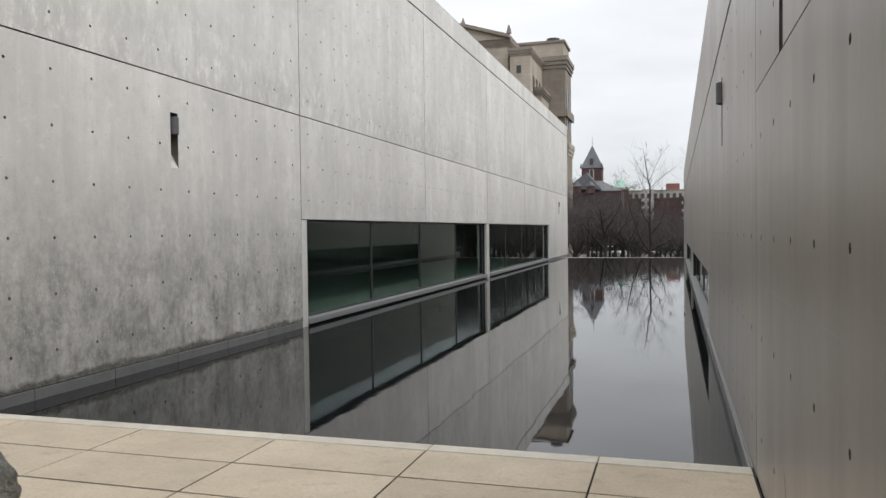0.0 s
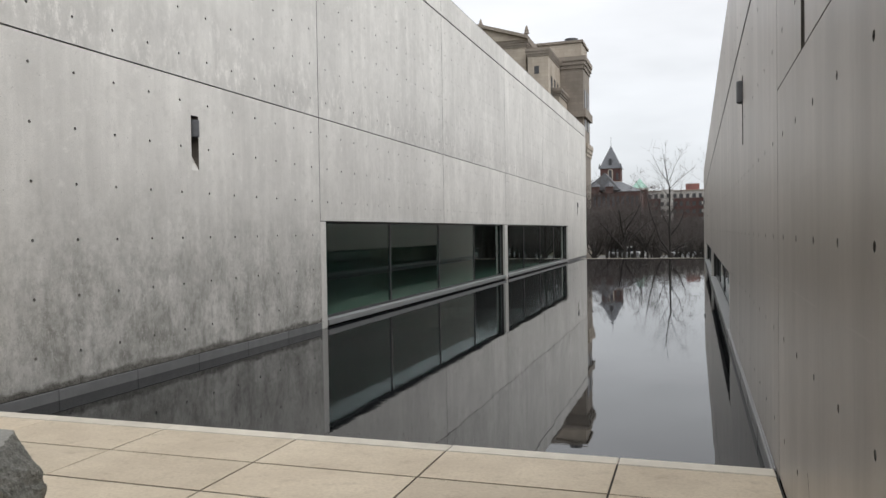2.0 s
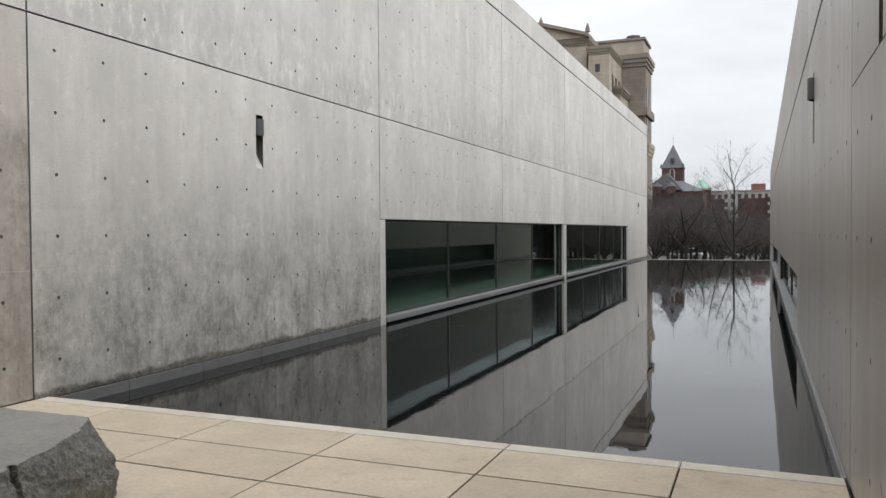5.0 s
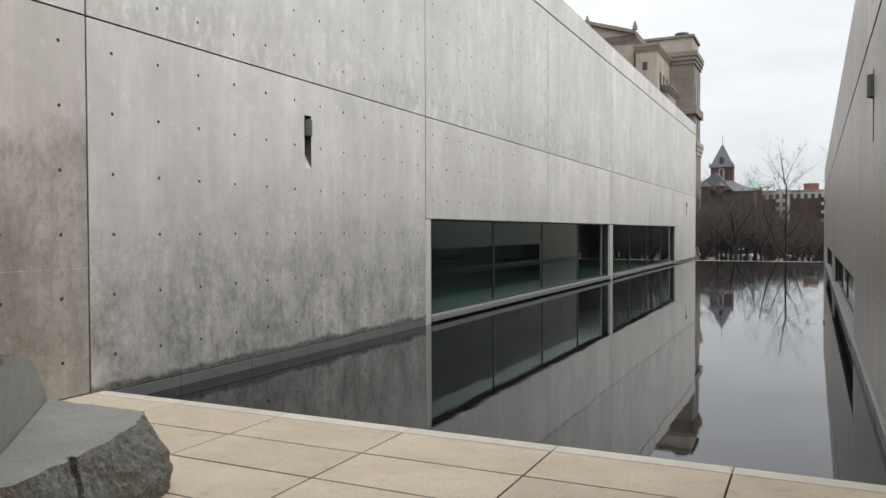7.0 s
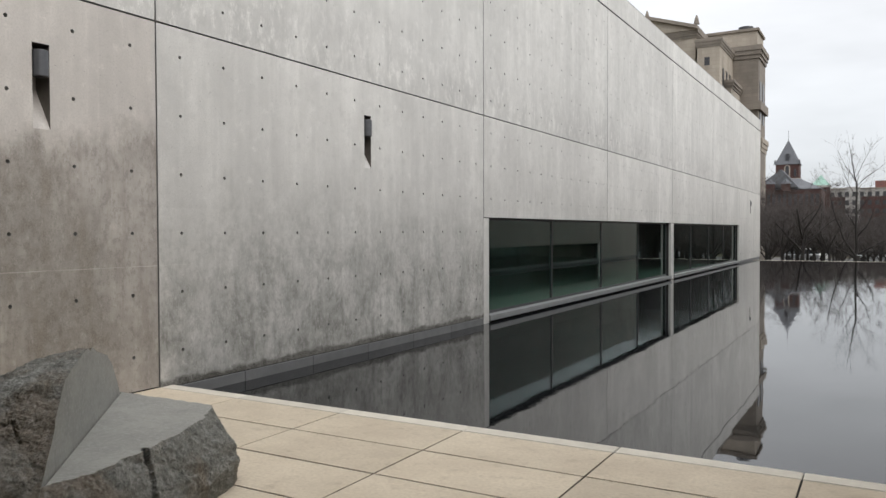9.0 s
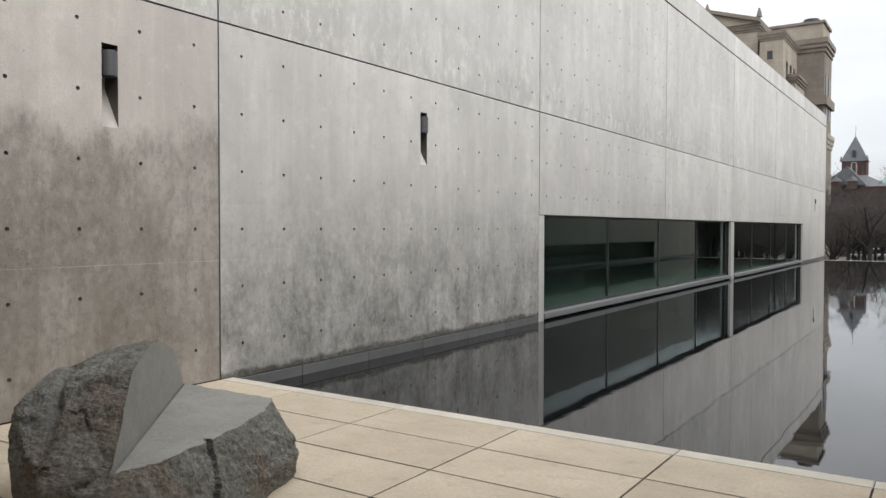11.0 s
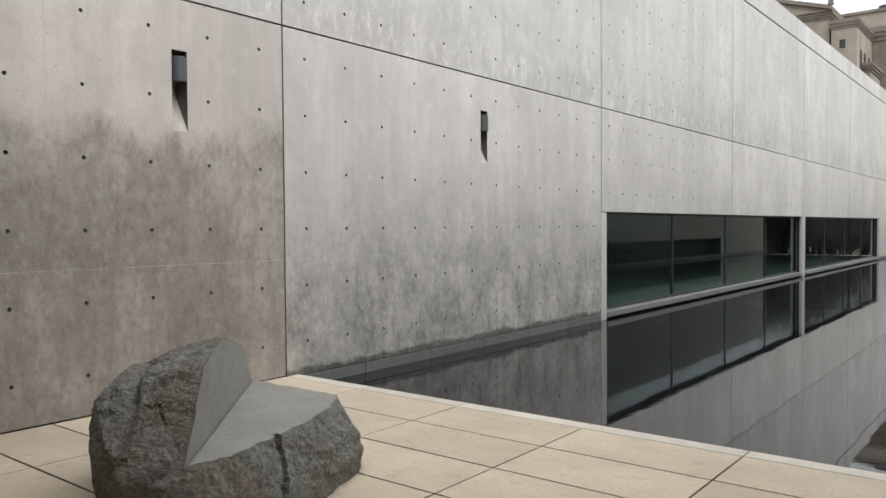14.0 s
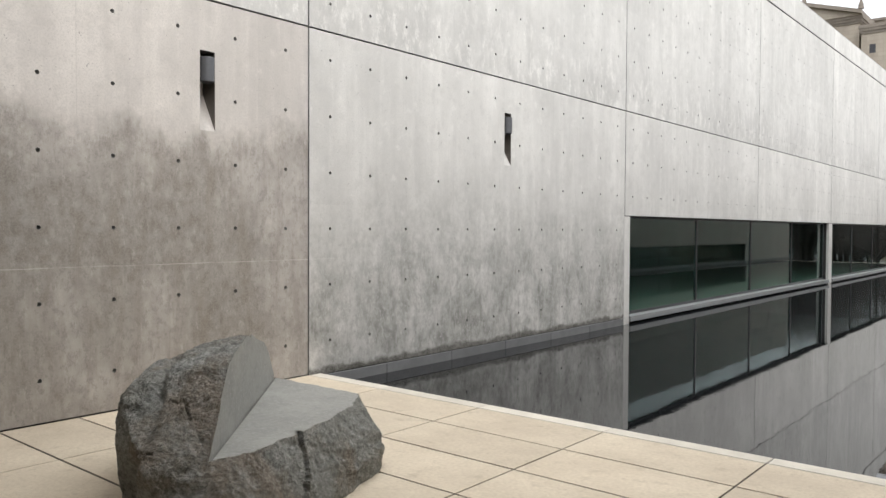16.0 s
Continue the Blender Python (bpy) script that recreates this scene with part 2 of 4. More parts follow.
M_PAVE = paving()
M_EDGE = plain("pale_edge_stone", (0.64, 0.595, 0.51), 0.7, var=0.12, scale=4)
M_GROUT = plain("joint_mortar", (0.022, 0.02, 0.017), 0.95)
# near-black backing: the shade in panel gaps, slit and under sills, as colour
M_GAP_SHADE = plain("joint_shade_backing", (0.035, 0.034, 0.032), 0.9)
# tie plugs, tie-hole sides and joint sides: darker colour stands for their shade
M_RECESS_SHADE = plain("recess_shade_concrete", (0.24, 0.235, 0.225), 0.9)
# dark grey-brown that stands for the shade on the lamp recess's cheeks and top
M_SLOT_SHADE = plain("slot_shade", (0.12, 0.105, 0.09), 0.6, 0.2, var=0.15, scale=15)
M_KERB = plain("blue_grey_stone", (0.165, 0.166, 0.167), 0.45, var=0.14, scale=5)
M_METAL = plain("satin_steel", (0.42, 0.43, 0.44), 0.38, 0.9, var=0.06, scale=12)
M_SILL = plain("pale_grey_sill", (0.23, 0.235, 0.235), 0.55, var=0.08, scale=3)
M_MULL = plain("dark_window_steel", (0.085, 0.09, 0.092), 0.4, 0.5, var=0.1)
M_LAMP = plain("bronze_grey_lamp_paint", (0.095, 0.097, 0.105), 0.42, 0.3, var=0.1, scale=20)
M_SOCKET = plain("lamp_socket_dark", (0.03, 0.03, 0.032), 0.6)
M_ROOMFLOOR = plain("room_floor", (0.62, 0.64, 0.55), 0.4)
M_ROOMWALL = plain("room_wall", (0.20, 0.20, 0.19), 0.8)


def water():
    k = Mat("still_dark_water", 0.012)
    k.colour((0.010, 0.011, 0.012))
    k.b.inputs["IOR"].default_value = WATER_IOR
    # a slow swell, small ripples, and patches where a breath of wind roughens it
    a = k.noise(1.3, 2, 0.5, k.pos(1, 0.8, 1))
    b = k.noise(16, 2, 0.5, k.pos(0.45, 1, 1))
    gust = k.span(k.noise(0.22, 3, 0.5, k.pos(1, 0.6, 1)), 0.44, 0.64, 0.06, 0.32)
    k.bump(k.math("ADD", a, k.math("MULTIPLY", b, gust)), 0.07, 0.02)
    return k.m


def glass():
    k = Mat("green_tinted_glass", 0.0)
    k.colour((0.30, 0.54, 0.49))
    k.b.inputs["Transmission Weight"].default_value = 1.0
    k.b.inputs["IOR"].default_value = 1.5
    return k.m


M_WATER, M_GLASS = water(), glass()

# ---- mesh helpers ----


def part(name, bm, mat, parent=None, label=""):
    me = bpy.data.meshes.new(name)
    bm.to_mesh(me)
    bm.free()
    for m in mat if isinstance(mat, (list, tuple)) else (mat,):
        me.materials.append(m)
    ob = new(name, me)
    if parent is not None:
        ob.parent = parent
    if label:
        tagged(ob, label)
    return ob


def box_into(bm, x0, x1, y0, y1, z0, z1, bevel=0.0):
    vs = [bm.verts.new((x, y, z)) for x in (x0, x1) for y in (y0, y1) for z in (z0, z1)]
    fs = [bm.faces.new([vs[i] for i in q]) for q in
          ((0, 1, 3, 2), (4, 6, 7, 5), (0, 4, 5, 1), (2, 3, 7, 6), (0, 2, 6, 4), (1, 5, 7, 3))]
    if bevel:
        bmesh.ops.bevel(bm, geom=list({ed for f in fs for ed in f.edges}), offset=bevel, segments=1, affect="EDGES")
    return bm


def box(x0, x1, y0, y1, z0, z1, bevel=0.0):
    return box_into(bmesh.new(), x0, x1, y0, y1, z0, z1, bevel)


def cyl(r, z0, z1, n=24, r2=None, at=(0, 0)):
    bm = bmesh.new()
    r2 = r if r2 is None else r2
    a = [bm.verts.new((at[0] + r * math.cos(i * 2 * math.pi / n), at[1] + r * math.sin(i * 2 * math.pi / n), z0)) for i in range(n)]
    b = [bm.verts.new((at[0] + r2 * math.cos(i * 2 * math.pi / n), at[1] + r2 * math.sin(i * 2 * math.pi / n), z1)) for i in range(n)]
    for i in range(n):
        bm.faces.new((a[i], a[(i + 1) % n], b[(i + 1) % n], b[i]))
    bm.faces.new(a[::-1])
    bm.faces.new(b)
    return bm


def thing(name, label, category, group="", at=None, kind=""):
    ob = new(name)
    ob.empty_display_size = 0.1
    if at is not None:
        ob.matrix_world = at if isinstance(at, Matrix) else Matrix.Translation(at)
    return tagged(ob, label, category, group, kind)


def shade(ob):
    for p in ob.data.polygons:
        p.use_smooth = True
    return ob


# ---- the two concrete walls ----
# In a wall's own frame its face is the plane x = 0, y runs along it, z up; it is seen from +x.
XL, XR = -6.25, 0.58
J0, PANEL, CELL = 5.44, 7.2, 0.6
WATER_Z = -0.14
POOL_END = 46.0
WALL_END = 48.9
LAMP_FAR = J0 + 5 * PANEL + 3.6
HOLE, HOLE_D = 0.0185, 0.05


def cell(bm, y0, y1, z0, z1, hy=None, hz=None):
    """A rectangle of wall face, with a tie hole where one is given."""
    if hy is None:
        vs = [bm.verts.new((0, y, z)) for y, z in ((y0, z0), (y1, z0), (y1, z1), (y0, z1))]
        bm.faces.new(vs)
        return
    ym, zm = hy, hz
    rim = [(y1, zm), (y1, z1), (ym, z1), (y0, z1), (y0, zm), (y0, z0), (ym, z0), (y1, z0)]
    ro = [bm.verts.new((0, y, z)) for y, z in rim]
    hole = []
    for depth, r in ((0, HOLE), (-HOLE_D, HOLE * 0.72)):
        hole.append([bm.verts.new((depth, hy + r * math.cos(i * math.pi / 4), hz + r * math.sin(i * math.pi / 4))) for i in range(8)])
    for i in range(8):
        j = (i + 1) % 8
        bm.faces.new((ro[i], ro[j], hole[0][j], hole[0][i]))
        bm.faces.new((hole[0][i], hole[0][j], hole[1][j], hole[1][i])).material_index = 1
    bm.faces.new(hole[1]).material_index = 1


def wall_panel(parent, y0, y1, z0, z1, mat, cols=None, rows=None, gap=0.005, slot=None, name="panel"):
    """A cast panel with its tie holes; slot: (centre, half width, bottom, top) of a lamp recess."""
    bm = bmesh.new()
    a, b, c, d = y0 + gap, y1 - gap, z0 + gap, z1 - gap
    cols = [v for v in (cols or []) if a + 0.05 < v < b - 0.05]
    rows = [v for v in (rows or []) if c + 0.05 < v < d - 0.05]
    ys = [a] + [(p + q) / 2 for p, q in zip(cols, cols[1:])] + [b]
    zs = [c] + [(p + q) / 2 for p, q in zip(rows, rows[1:])] + [d]
    if slot:
        s, hw, sb, st = slot
    for i in range(len(ys) - 1):
        l, r = ys[i], ys[i + 1]
        if slot and abs(r - s) < 0.2:
            r = s - hw
        if slot and abs(l - s) < 0.2:
            l = s + hw
        for j in range(len(zs) - 1):
            if cols and rows:
                cell(bm, l, r, zs[j], zs[j + 1], cols[i], rows[j])
            else:
                cell(bm, l, r, zs[j], zs[j + 1])
    if slot:
        cell(bm, s - hw, s + hw, c, sb)
        cell(bm, s - hw, s + hw, st, d)
        # recess: a back that slopes out to the face at the bottom
        q = 0.2
        P = {n: bm.verts.new(v) for n, v in dict(
            a=(0, s - hw, sb), b=(0, s + hw, sb), c=(0, s + hw, st), d=(0, s - hw, st),
            e=(-q, s - hw, st), f=(-q, s + hw, st), g=(-q, s - hw, sb + 0.36), h=(-q, s + hw, sb + 0.36)).items()}
        for f in ("abhg", "ghfe"):
            bm.faces.new([P[n] for n in f])
        # cheeks and top carry the recess's shade as colour
        for f in ("agd", "ged", "bch", "hcf", "efcd"):
            bm.faces.new([P[n] for n in f]).material_index = 2
    # returns at the joints, darkened by colour like the tie holes
    fr = [bm.verts.new((0, y, z)) for y, z in ((a, c), (b, c), (b, d), (a, d))]
    bk = [bm.verts.new((-0.06, y, z)) for y, z in ((a, c), (b, c), (b, d), (a, d))]
    for i in range(4):
        j = (i + 1) % 4
        bm.faces.new((fr[j], fr[i], bk[i], bk[j])).material_index = 1
    bmesh.ops.recalc_face_normals(bm, faces=bm.faces)
    return part(name, bm, (mat, M_RECESS_SHADE, M_SLOT_SHADE), parent)


def span(a, step, n):
    return [a + step * i for i in range(n)]


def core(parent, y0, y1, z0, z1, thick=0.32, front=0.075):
    return part("core", box(-thick, -front, y0, y1, z0, z1), M_GAP_SHADE, parent)


def lamp_at(parent_pose, y, z):
    """A wall lamp: a cylinder half sunk in its recess, with a dark end cap and a socket."""
    lamp = thing("wall_lamp", "dark grey cylindrical lamp sunk in a slot of the concrete wall", "lamp", "wall lamps", parent_pose @ Matrix.Translation((0, y, z)))
    bm = cyl(0.066, -0.1, 0.125, 28, at=(-0.004, -0.002))
    bmesh.ops.bevel(bm, geom=[ed for ed in bm.edges if abs(ed.verts[0].co.z - ed.verts[1].co.z) < 1e-4], offset=0.004, segments=1, affect="EDGES")
    part("housing", bm, M_LAMP, lamp)
    part("bracket", box(-0.2, -0.07, -0.03, 0.03, -0.05, 0.08), M_SOCKET, lamp)
    part("lens", cyl(0.048, -0.106, -0.1005, 20, at=(-0.004, -0.002)), M_SOCKET, lamp, "dark recessed lamp opening")
    return lamp


def glazing(pose_m, y0, y1, z0, z1, panes, name, label):
    """A strip window: steel frame, mullions, panes, sill; glass set back from the face."""
    win = thing(name, label, "window", at=pose_m, kind="structure")
    g = -0.18
    w = 0.034
    f = 0.022
    bm = box(g - 0.03, g + 0.02, y0, y0 + f, z0, z1)
    box_into(bm, g - 0.03, g + 0.02, y1 - f, y1, z0, z1)
    box_into(bm, g - 0.03, g + 0.02, y0 + f, y1 - f, z1 - 0.03, z1)
    box_into(bm, g - 0.03, g + 0.03, y0 + f, y1 - f, z0, z0 + 0.05)
    part("window_frame", bm, M_MULL, win)
    step = (y1 - y0) / panes
    for i in range(panes):
        a, b = y0 + i * step + (f if i == 0 else w / 2), y0 + (i + 1) * step - (f if i == panes - 1 else w / 2)
        p = part("pane", box(g - 0.01, g + 0.01, a - 0.004, b + 0.004, z0 + 0.046, z1 - 0.031), M_GLASS, win)
        p.visible_shadow = False
        if i:
            part("mullion", box(g - 0.05, g + 0.03, y0 + i * step - w / 2, y0 + i * step + w / 2, z0 + 0.05, z1 - 0.035, 0.004), M_MULL, win)
    part("window_sill", box(g - 0.04, 0.035, y0, y1, z0 - 0.1, z0 - 0.002, 0.003), M_SILL, win, "pale grey sill over the water")
    return win


COLS = [v for v in span(J0 + 0.3 - 0.6 * 24, 0.6, 100)]
ROWS = span(0.34, 0.6, 12)


def long_wall(name, label, m, upper, top, head, sill, near_joint, mats, near, wide=0.0, rows=()):
    """One of the two walls along the pool, with its panels, piers, windows and kerb."""
    rows = list(rows) or ROWS
    wall = thing(name, label, "wall", at=m, kind="structure")
    low_mat, near_mat, far_mat = mats
    js = [near, J0 - PANEL, J0] + [J0 + PANEL * i for i in range(1, 6)] + [WALL_END]
    js = [v for v in js if v <= WALL_END]
    win0, win1 = J0 + PANEL, J0 + 5 * PANEL
    for a, b in zip(js, js[1:]):
        if b - a < 0.3:
            continue
        over = a >= win0 - 0.01 and b <= win1 + 0.01
        bottom = head if over else (0.0 if b <= J0 + 0.01 else -0.025)
        lamp_y = None
        for ly in (4.24, 9.04, LAMP_FAR):
            if a < ly < b:
                lamp_y = ly
        first = b <= J0 + 0.01
        lower_top = near_joint if first else upper
        g = 0.0095 + wide
        slot = (lamp_y, 0.078, 2.44, 3.17) if lamp_y and lower_top > 3.2 else None
        wall_panel(wall, a, b, bottom, (lower_top + 0.004 if wide and first else (lower_top - 0.018 if wide else lower_top)), near_mat if first else (low_mat if a < win0 - 1 else far_mat), COLS, rows, g, slot)
        top2 = top - 0.66 if top > 6 else top
        if first and near_joint < upper:
            slit_panel(wall, a, b, near_joint, upper, near_mat, g)
        wall_panel(wall, a, b, upper + (0.018 if wide else 0), top2, far_mat if wide else M_CONC_UP, COLS, [r for r in rows if r < top2 - 0.15], g)
        if top > 6:
            wall_panel(wall, a, b, top2 + 0.022, top, far_mat, None, None, g, name="coping_panel")
    # structure behind the panels, near-black to give the gaps their shade
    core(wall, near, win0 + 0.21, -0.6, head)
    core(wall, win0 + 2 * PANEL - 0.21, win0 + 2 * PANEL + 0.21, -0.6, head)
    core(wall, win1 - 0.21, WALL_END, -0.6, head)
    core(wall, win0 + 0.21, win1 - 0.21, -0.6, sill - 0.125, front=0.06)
    part("core", box(-0.32, -0.075, near, 4.13, head, top), M_GAP_SHADE, wall)
    part("core", box(-0.32, -0.075, 4.35, 8.93, head, top), M_GAP_SHADE, wall)
    part("core", box(-0.32, -0.075, 9.15, LAMP_FAR - 0.11, head, top), M_GAP_SHADE, wall)
    part("core", box(-0.32, -0.075, LAMP_FAR + 0.11, WALL_END, head, top), M_GAP_SHADE, wall)
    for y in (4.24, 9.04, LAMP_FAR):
        part("core", box(-0.32, -0.215, y - 0.11, y + 0.11, head, top), M_GAP_SHADE, wall)
    part("coping", box(-0.34, -0.002, near, WALL_END, top, top + 0.012), M_CORE, wall)
    # narrow cheeks beside the windows
    for y in (win0 + 0.105, win0 + 2 * PANEL, win1 - 0.105):
        hw = 0.21 if abs(y - win0 - 2 * PANEL) < 0.01 else 0.105
        part("cheek", box(-0.3, -0.001, y - hw + 0.004, y + hw + 0.004, WATER_Z - 0.3, head - 0.004, 0.004), M_CONC, wall)
    return wall


def slit_panel(wall, a, b, z0, z1, mat, g):
    """The panel above the near joint, with a narrow upright slit."""
    s0, s1 = 4.18, 4.31
    if a < s0 < b:
        wall_panel(wall, a, s0 + g, z0, z1, mat, COLS, [r - 0.04 for r in ROWS if z0 < r < z1], g)
        wall_panel(wall, s1 - g, b, z0, z1, mat, COLS, [r - 0.04 for r in ROWS if z0 < r < z1], g)
        # the slit's shade is put into the colour of its back
        part("slit", box(-0.072, -0.062, s0, s1, z0, z1), M_GAP_SHADE, wall, "dark upright slit in the concrete")
    else:
        wall_panel(wall, a, b, z0, z1, mat, COLS, [r for r in ROWS if z0 < r < z1], g)


def kerb_run(m, starts, step, out, z0, z1):
    run = thing("kerb", "blue-grey stone kerb between the wall and the water", "kerb", at=m, kind="structure")
    for a in starts:
        part("kerb_stone", box(-0.02, out, a + 0.003, a + step - 0.003, z0, z1, 0.004), M_KERB, run)
    return run


LEFT = Matrix.Translation((XL, 0, 0))
RIGHT = Matrix.Translation((XR, J0, 0)) @ Matrix.Rotation(-RIGHT_TURN, 4, "Z") @ Matrix.Diagonal((-1, 1, 1, 1)) @ Matrix.Translation((0, -J0, 0))
NEAR = -8.0
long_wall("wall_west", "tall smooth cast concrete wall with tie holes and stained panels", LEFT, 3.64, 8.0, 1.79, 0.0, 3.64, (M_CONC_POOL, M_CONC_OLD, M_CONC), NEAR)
RT = RIGHT_TOP
long_wall("wall_east", "shaded cast concrete wall with tie holes along the pool", RIGHT, 3.6, RT, RIGHT_HEAD, -0.06, 2.40, (M_CONC_SLICK_SHADED, M_CONC_SLICK_SHADED, M_CONC_SLICK_SHADED), NEAR, -0.003, [r - 0.04 for r in ROWS])
W0, W1 = J0 + PANEL, J0 + 5 * PANEL
glazing(LEFT, W0 + 0.21, W0 + 2 * PANEL - 0.21, 0.0, 1.79, 4, "window_1", "long dark green strip window just above the water")
glazing(LEFT, W0 + 2 * PANEL + 0.21, W1 - 0.21, 0.0, 1.79, 4, "window_2", "far half of the dark strip window above the water")
glazing(RIGHT, W0 + 0.21, W0 + 2 * PANEL - 0.21, -0.02, RIGHT_HEAD, 4, "window_3", "low strip window in the shaded concrete wall")
glazing(RIGHT, W0 + 2 * PANEL + 0.21, W1 - 0.21, -0.02, RIGHT_HEAD, 4, "window_4", "far low strip window in the shaded concrete wall")
kerb_run(LEFT, span(J0 - 0.02, 1.2, 6), 1.2, 0.006, -0.3, -0.027)
kerb_run(LEFT, span(W1 + 0.02, 1.2, 6), 1.2, 0.006, -0.3, -0.027)
kerb_run(RIGHT, span(J0 + 0.17, 1.2, 6), 1.17, 0.032, -0.3, -0.02)
kerb_run(RIGHT, span(W1 + 0.02, 1.2, 6), 1.2, 0.018, -0.3, -0.02)
rail = thing("edge_strip", "thin steel strip along the foot of the shaded wall", "trim", at=RIGHT, kind="structure")
part("strip", box(0.003, 0.014, J0 + 0.17, W0 + 0.2, -0.018, 0.002, 0.003), M_METAL, rail)
part("strip", box(0.018, 0.029, J0 + 0.17, W0 + 0.2, -0.018, -0.002, 0.003), M_METAL, rail)
for m in (LEFT, RIGHT):
    for y in (4.24, 9.04, LAMP_FAR):
        if m is LEFT or y > 5:
            lamp_at(m, y, 2.985)

crack = bmesh.new()
for (ya, za), (yb, zb) in zip(((4.05, 0.20), (4.10, 0.28), (4.11, 0.34), (4.13, 0.385), (4.155, 0.40)), ((4.10, 0.28), (4.11, 0.34), (4.13, 0.385), (4.155, 0.40), (4.16, 0.415))):
    q = [crack.verts.new(v) for v in ((0.0006, ya, za), (0.0006, ya + 0.004, za), (0.0006, yb + 0.004, zb), (0.0006, yb, zb))]
    w = [crack.verts.new((-0.003, v.co.y, v.co.z)) for v in q]
    crack.faces.new(q)
    for i in range(4):
        crack.faces.new((q[i], w[i], w[(i + 1) % 4], q[(i + 1) % 4]))
tagged(part("wall_crack", crack, M_GAP_SHADE), "thin dark crack low in the shaded concrete wall", "crack", kind="structure").matrix_world = RIGHT

# rooms behind the glass, roofs, and what closes the place behind the camera
def slab(name, label, x0, x1, y0, y1, z0, z1, mat, cat="wall"):
    return tagged(part(name, box(x0, x1, y0, y1, z0, z1), mat), label, cat, kind="structure")


slab("room_wall_west", "plain dim wall of the room behind the window", -13.3, -13.0, NEAR, WALL_END, -0.5, 7.6, M_ROOMWALL)
slab("room_floor_west", "dark floor of the room behind the window", -13.0, XL - 0.33, NEAR, WALL_END, -0.5, -0.2, M_ROOMFLOOR, "floor")
slab("roof_west", "flat concrete roof slab of the gallery", -13.3, XL - 0.33, NEAR, WALL_END, 7.62, 7.9, M_CORE, "roof")
slab("ceiling_west", "plain ceiling of the room behind the window", -12.99, XL - 0.33, W0 - 0.2, W1, 2.4, 2.6, M_ROOMWALL, "ceiling")
slab("room_end_west_far", "end wall of the gallery", -13.0, XL - 0.33, WALL_END - 0.3, WALL_END, -0.2, 7.62, M_CORE)
slab("room_end_west_near", "end wall of the gallery", -13.0, XL - 0.33, NEAR, NEAR + 0.3, -0.2, 7.62, M_CORE)
slab("room_wall_east", "plain dim wall of the low wing", 8.0, 8.3, NEAR, WALL_END, -0.5, RT - 0.3, M_ROOMWALL)
slab("room_floor_east", "dark floor of the low wing", XR + 0.55, 8.0, NEAR, WALL_END, -0.5, -0.2, M_ROOMFLOOR, "floor")
slab("roof_east", "flat concrete roof slab of the low wing", XR + 0.55, 8.3, NEAR, WALL_END, RT - 0.35, RT - 0.1, M_CORE, "roof")
slab("room_end_east_far", "end wall of the low wing", XR + 0.55, 8.0, WALL_END - 0.3, WALL_END, -0.2, RT - 0.35, M_CORE)
slab("room_end_east_near", "end wall of the low wing", XR + 0.55, 8.0, NEAR, NEAR + 0.3, -0.2, RT - 0.35, M_CORE)
# unseen wall behind the camera, set near and tall to block sky light
slab("wall_south", "plain unseen wall that closes the terrace and blocks sky light", XL + 0.002, XR - 0.002, SOUTH - 0.3, SOUTH, -0.01, 8.0, M_CORE)
# two unseen slabs, added to keep sky light off the near walls
slab("canopy", "unseen slab added to shade the near terrace", XL + 0.002, XR - 0.002, SOUTH, 1.2, 3.9, 4.2, M_CORE, "canopy")
slab("entrance_canopy", "unseen slab added to shade the near east wall", -1.3, XR - 0.002, 1.2, SOUTH_EDGE, 3.9, 4.2, M_CORE, "canopy")

# ---- pool and terrace ----
slab("water", "still dark pool that mirrors the walls and sky", XL - 0.05, XR + 0.4, J0 + 0.02, POOL_END, WATER_Z - 0.05, WATER_Z, M_WATER, "water")
slab("pool_bed", "dark bed of the pool", XL - 0.05, XR + 0.4, J0 - 0.1, POOL_END + 0.2, -0.9, WATER_Z - 0.3, M_GROUT, "pool")
slab("pool_weir", "thin pale edge at the far end of the pool", XL + 0.01, XR + 0.15, POOL_END, POOL_END + 0.16, -0.9, WATER_Z + 0.012, M_EDGE, "trim")
slab("terrace_bed", "mortar bed under the paving slabs", XL - 0.2, XR - 0.005, NEAR, J0 + 0.14, -0.45, -0.005, M_GROUT, "floor")
floor = thing("floor", "pale buff paving slabs with thin dark joints", "floor", kind="structure")
XS = [XL + 0.006] + span(-5.21, 1.2, 5) + [XR - 0.014]
for xa, xb in zip(XS, XS[1:]):
    for r in range(22):
        y1 = J0 - 0.6 * r
        part("paving_slab", box(xa + 0.0065, xb - 0.0065, y1 - 0.6 + 0.0085, y1 - 0.0085, -0.06, random.uniform(-0.0008, 0.0008), 0.0015), M_PAVE, floor)
    part("edge_slab", box(xa + 0.0025, xb - 0.0025, J0 + 0.006, J0 + 0.16, -0.06, 0.001, 0.006), M_EDGE, floor, "paler edge slab over the water")

# ---- the stone settee: a boulder with a seat and a back sawn out of it ----


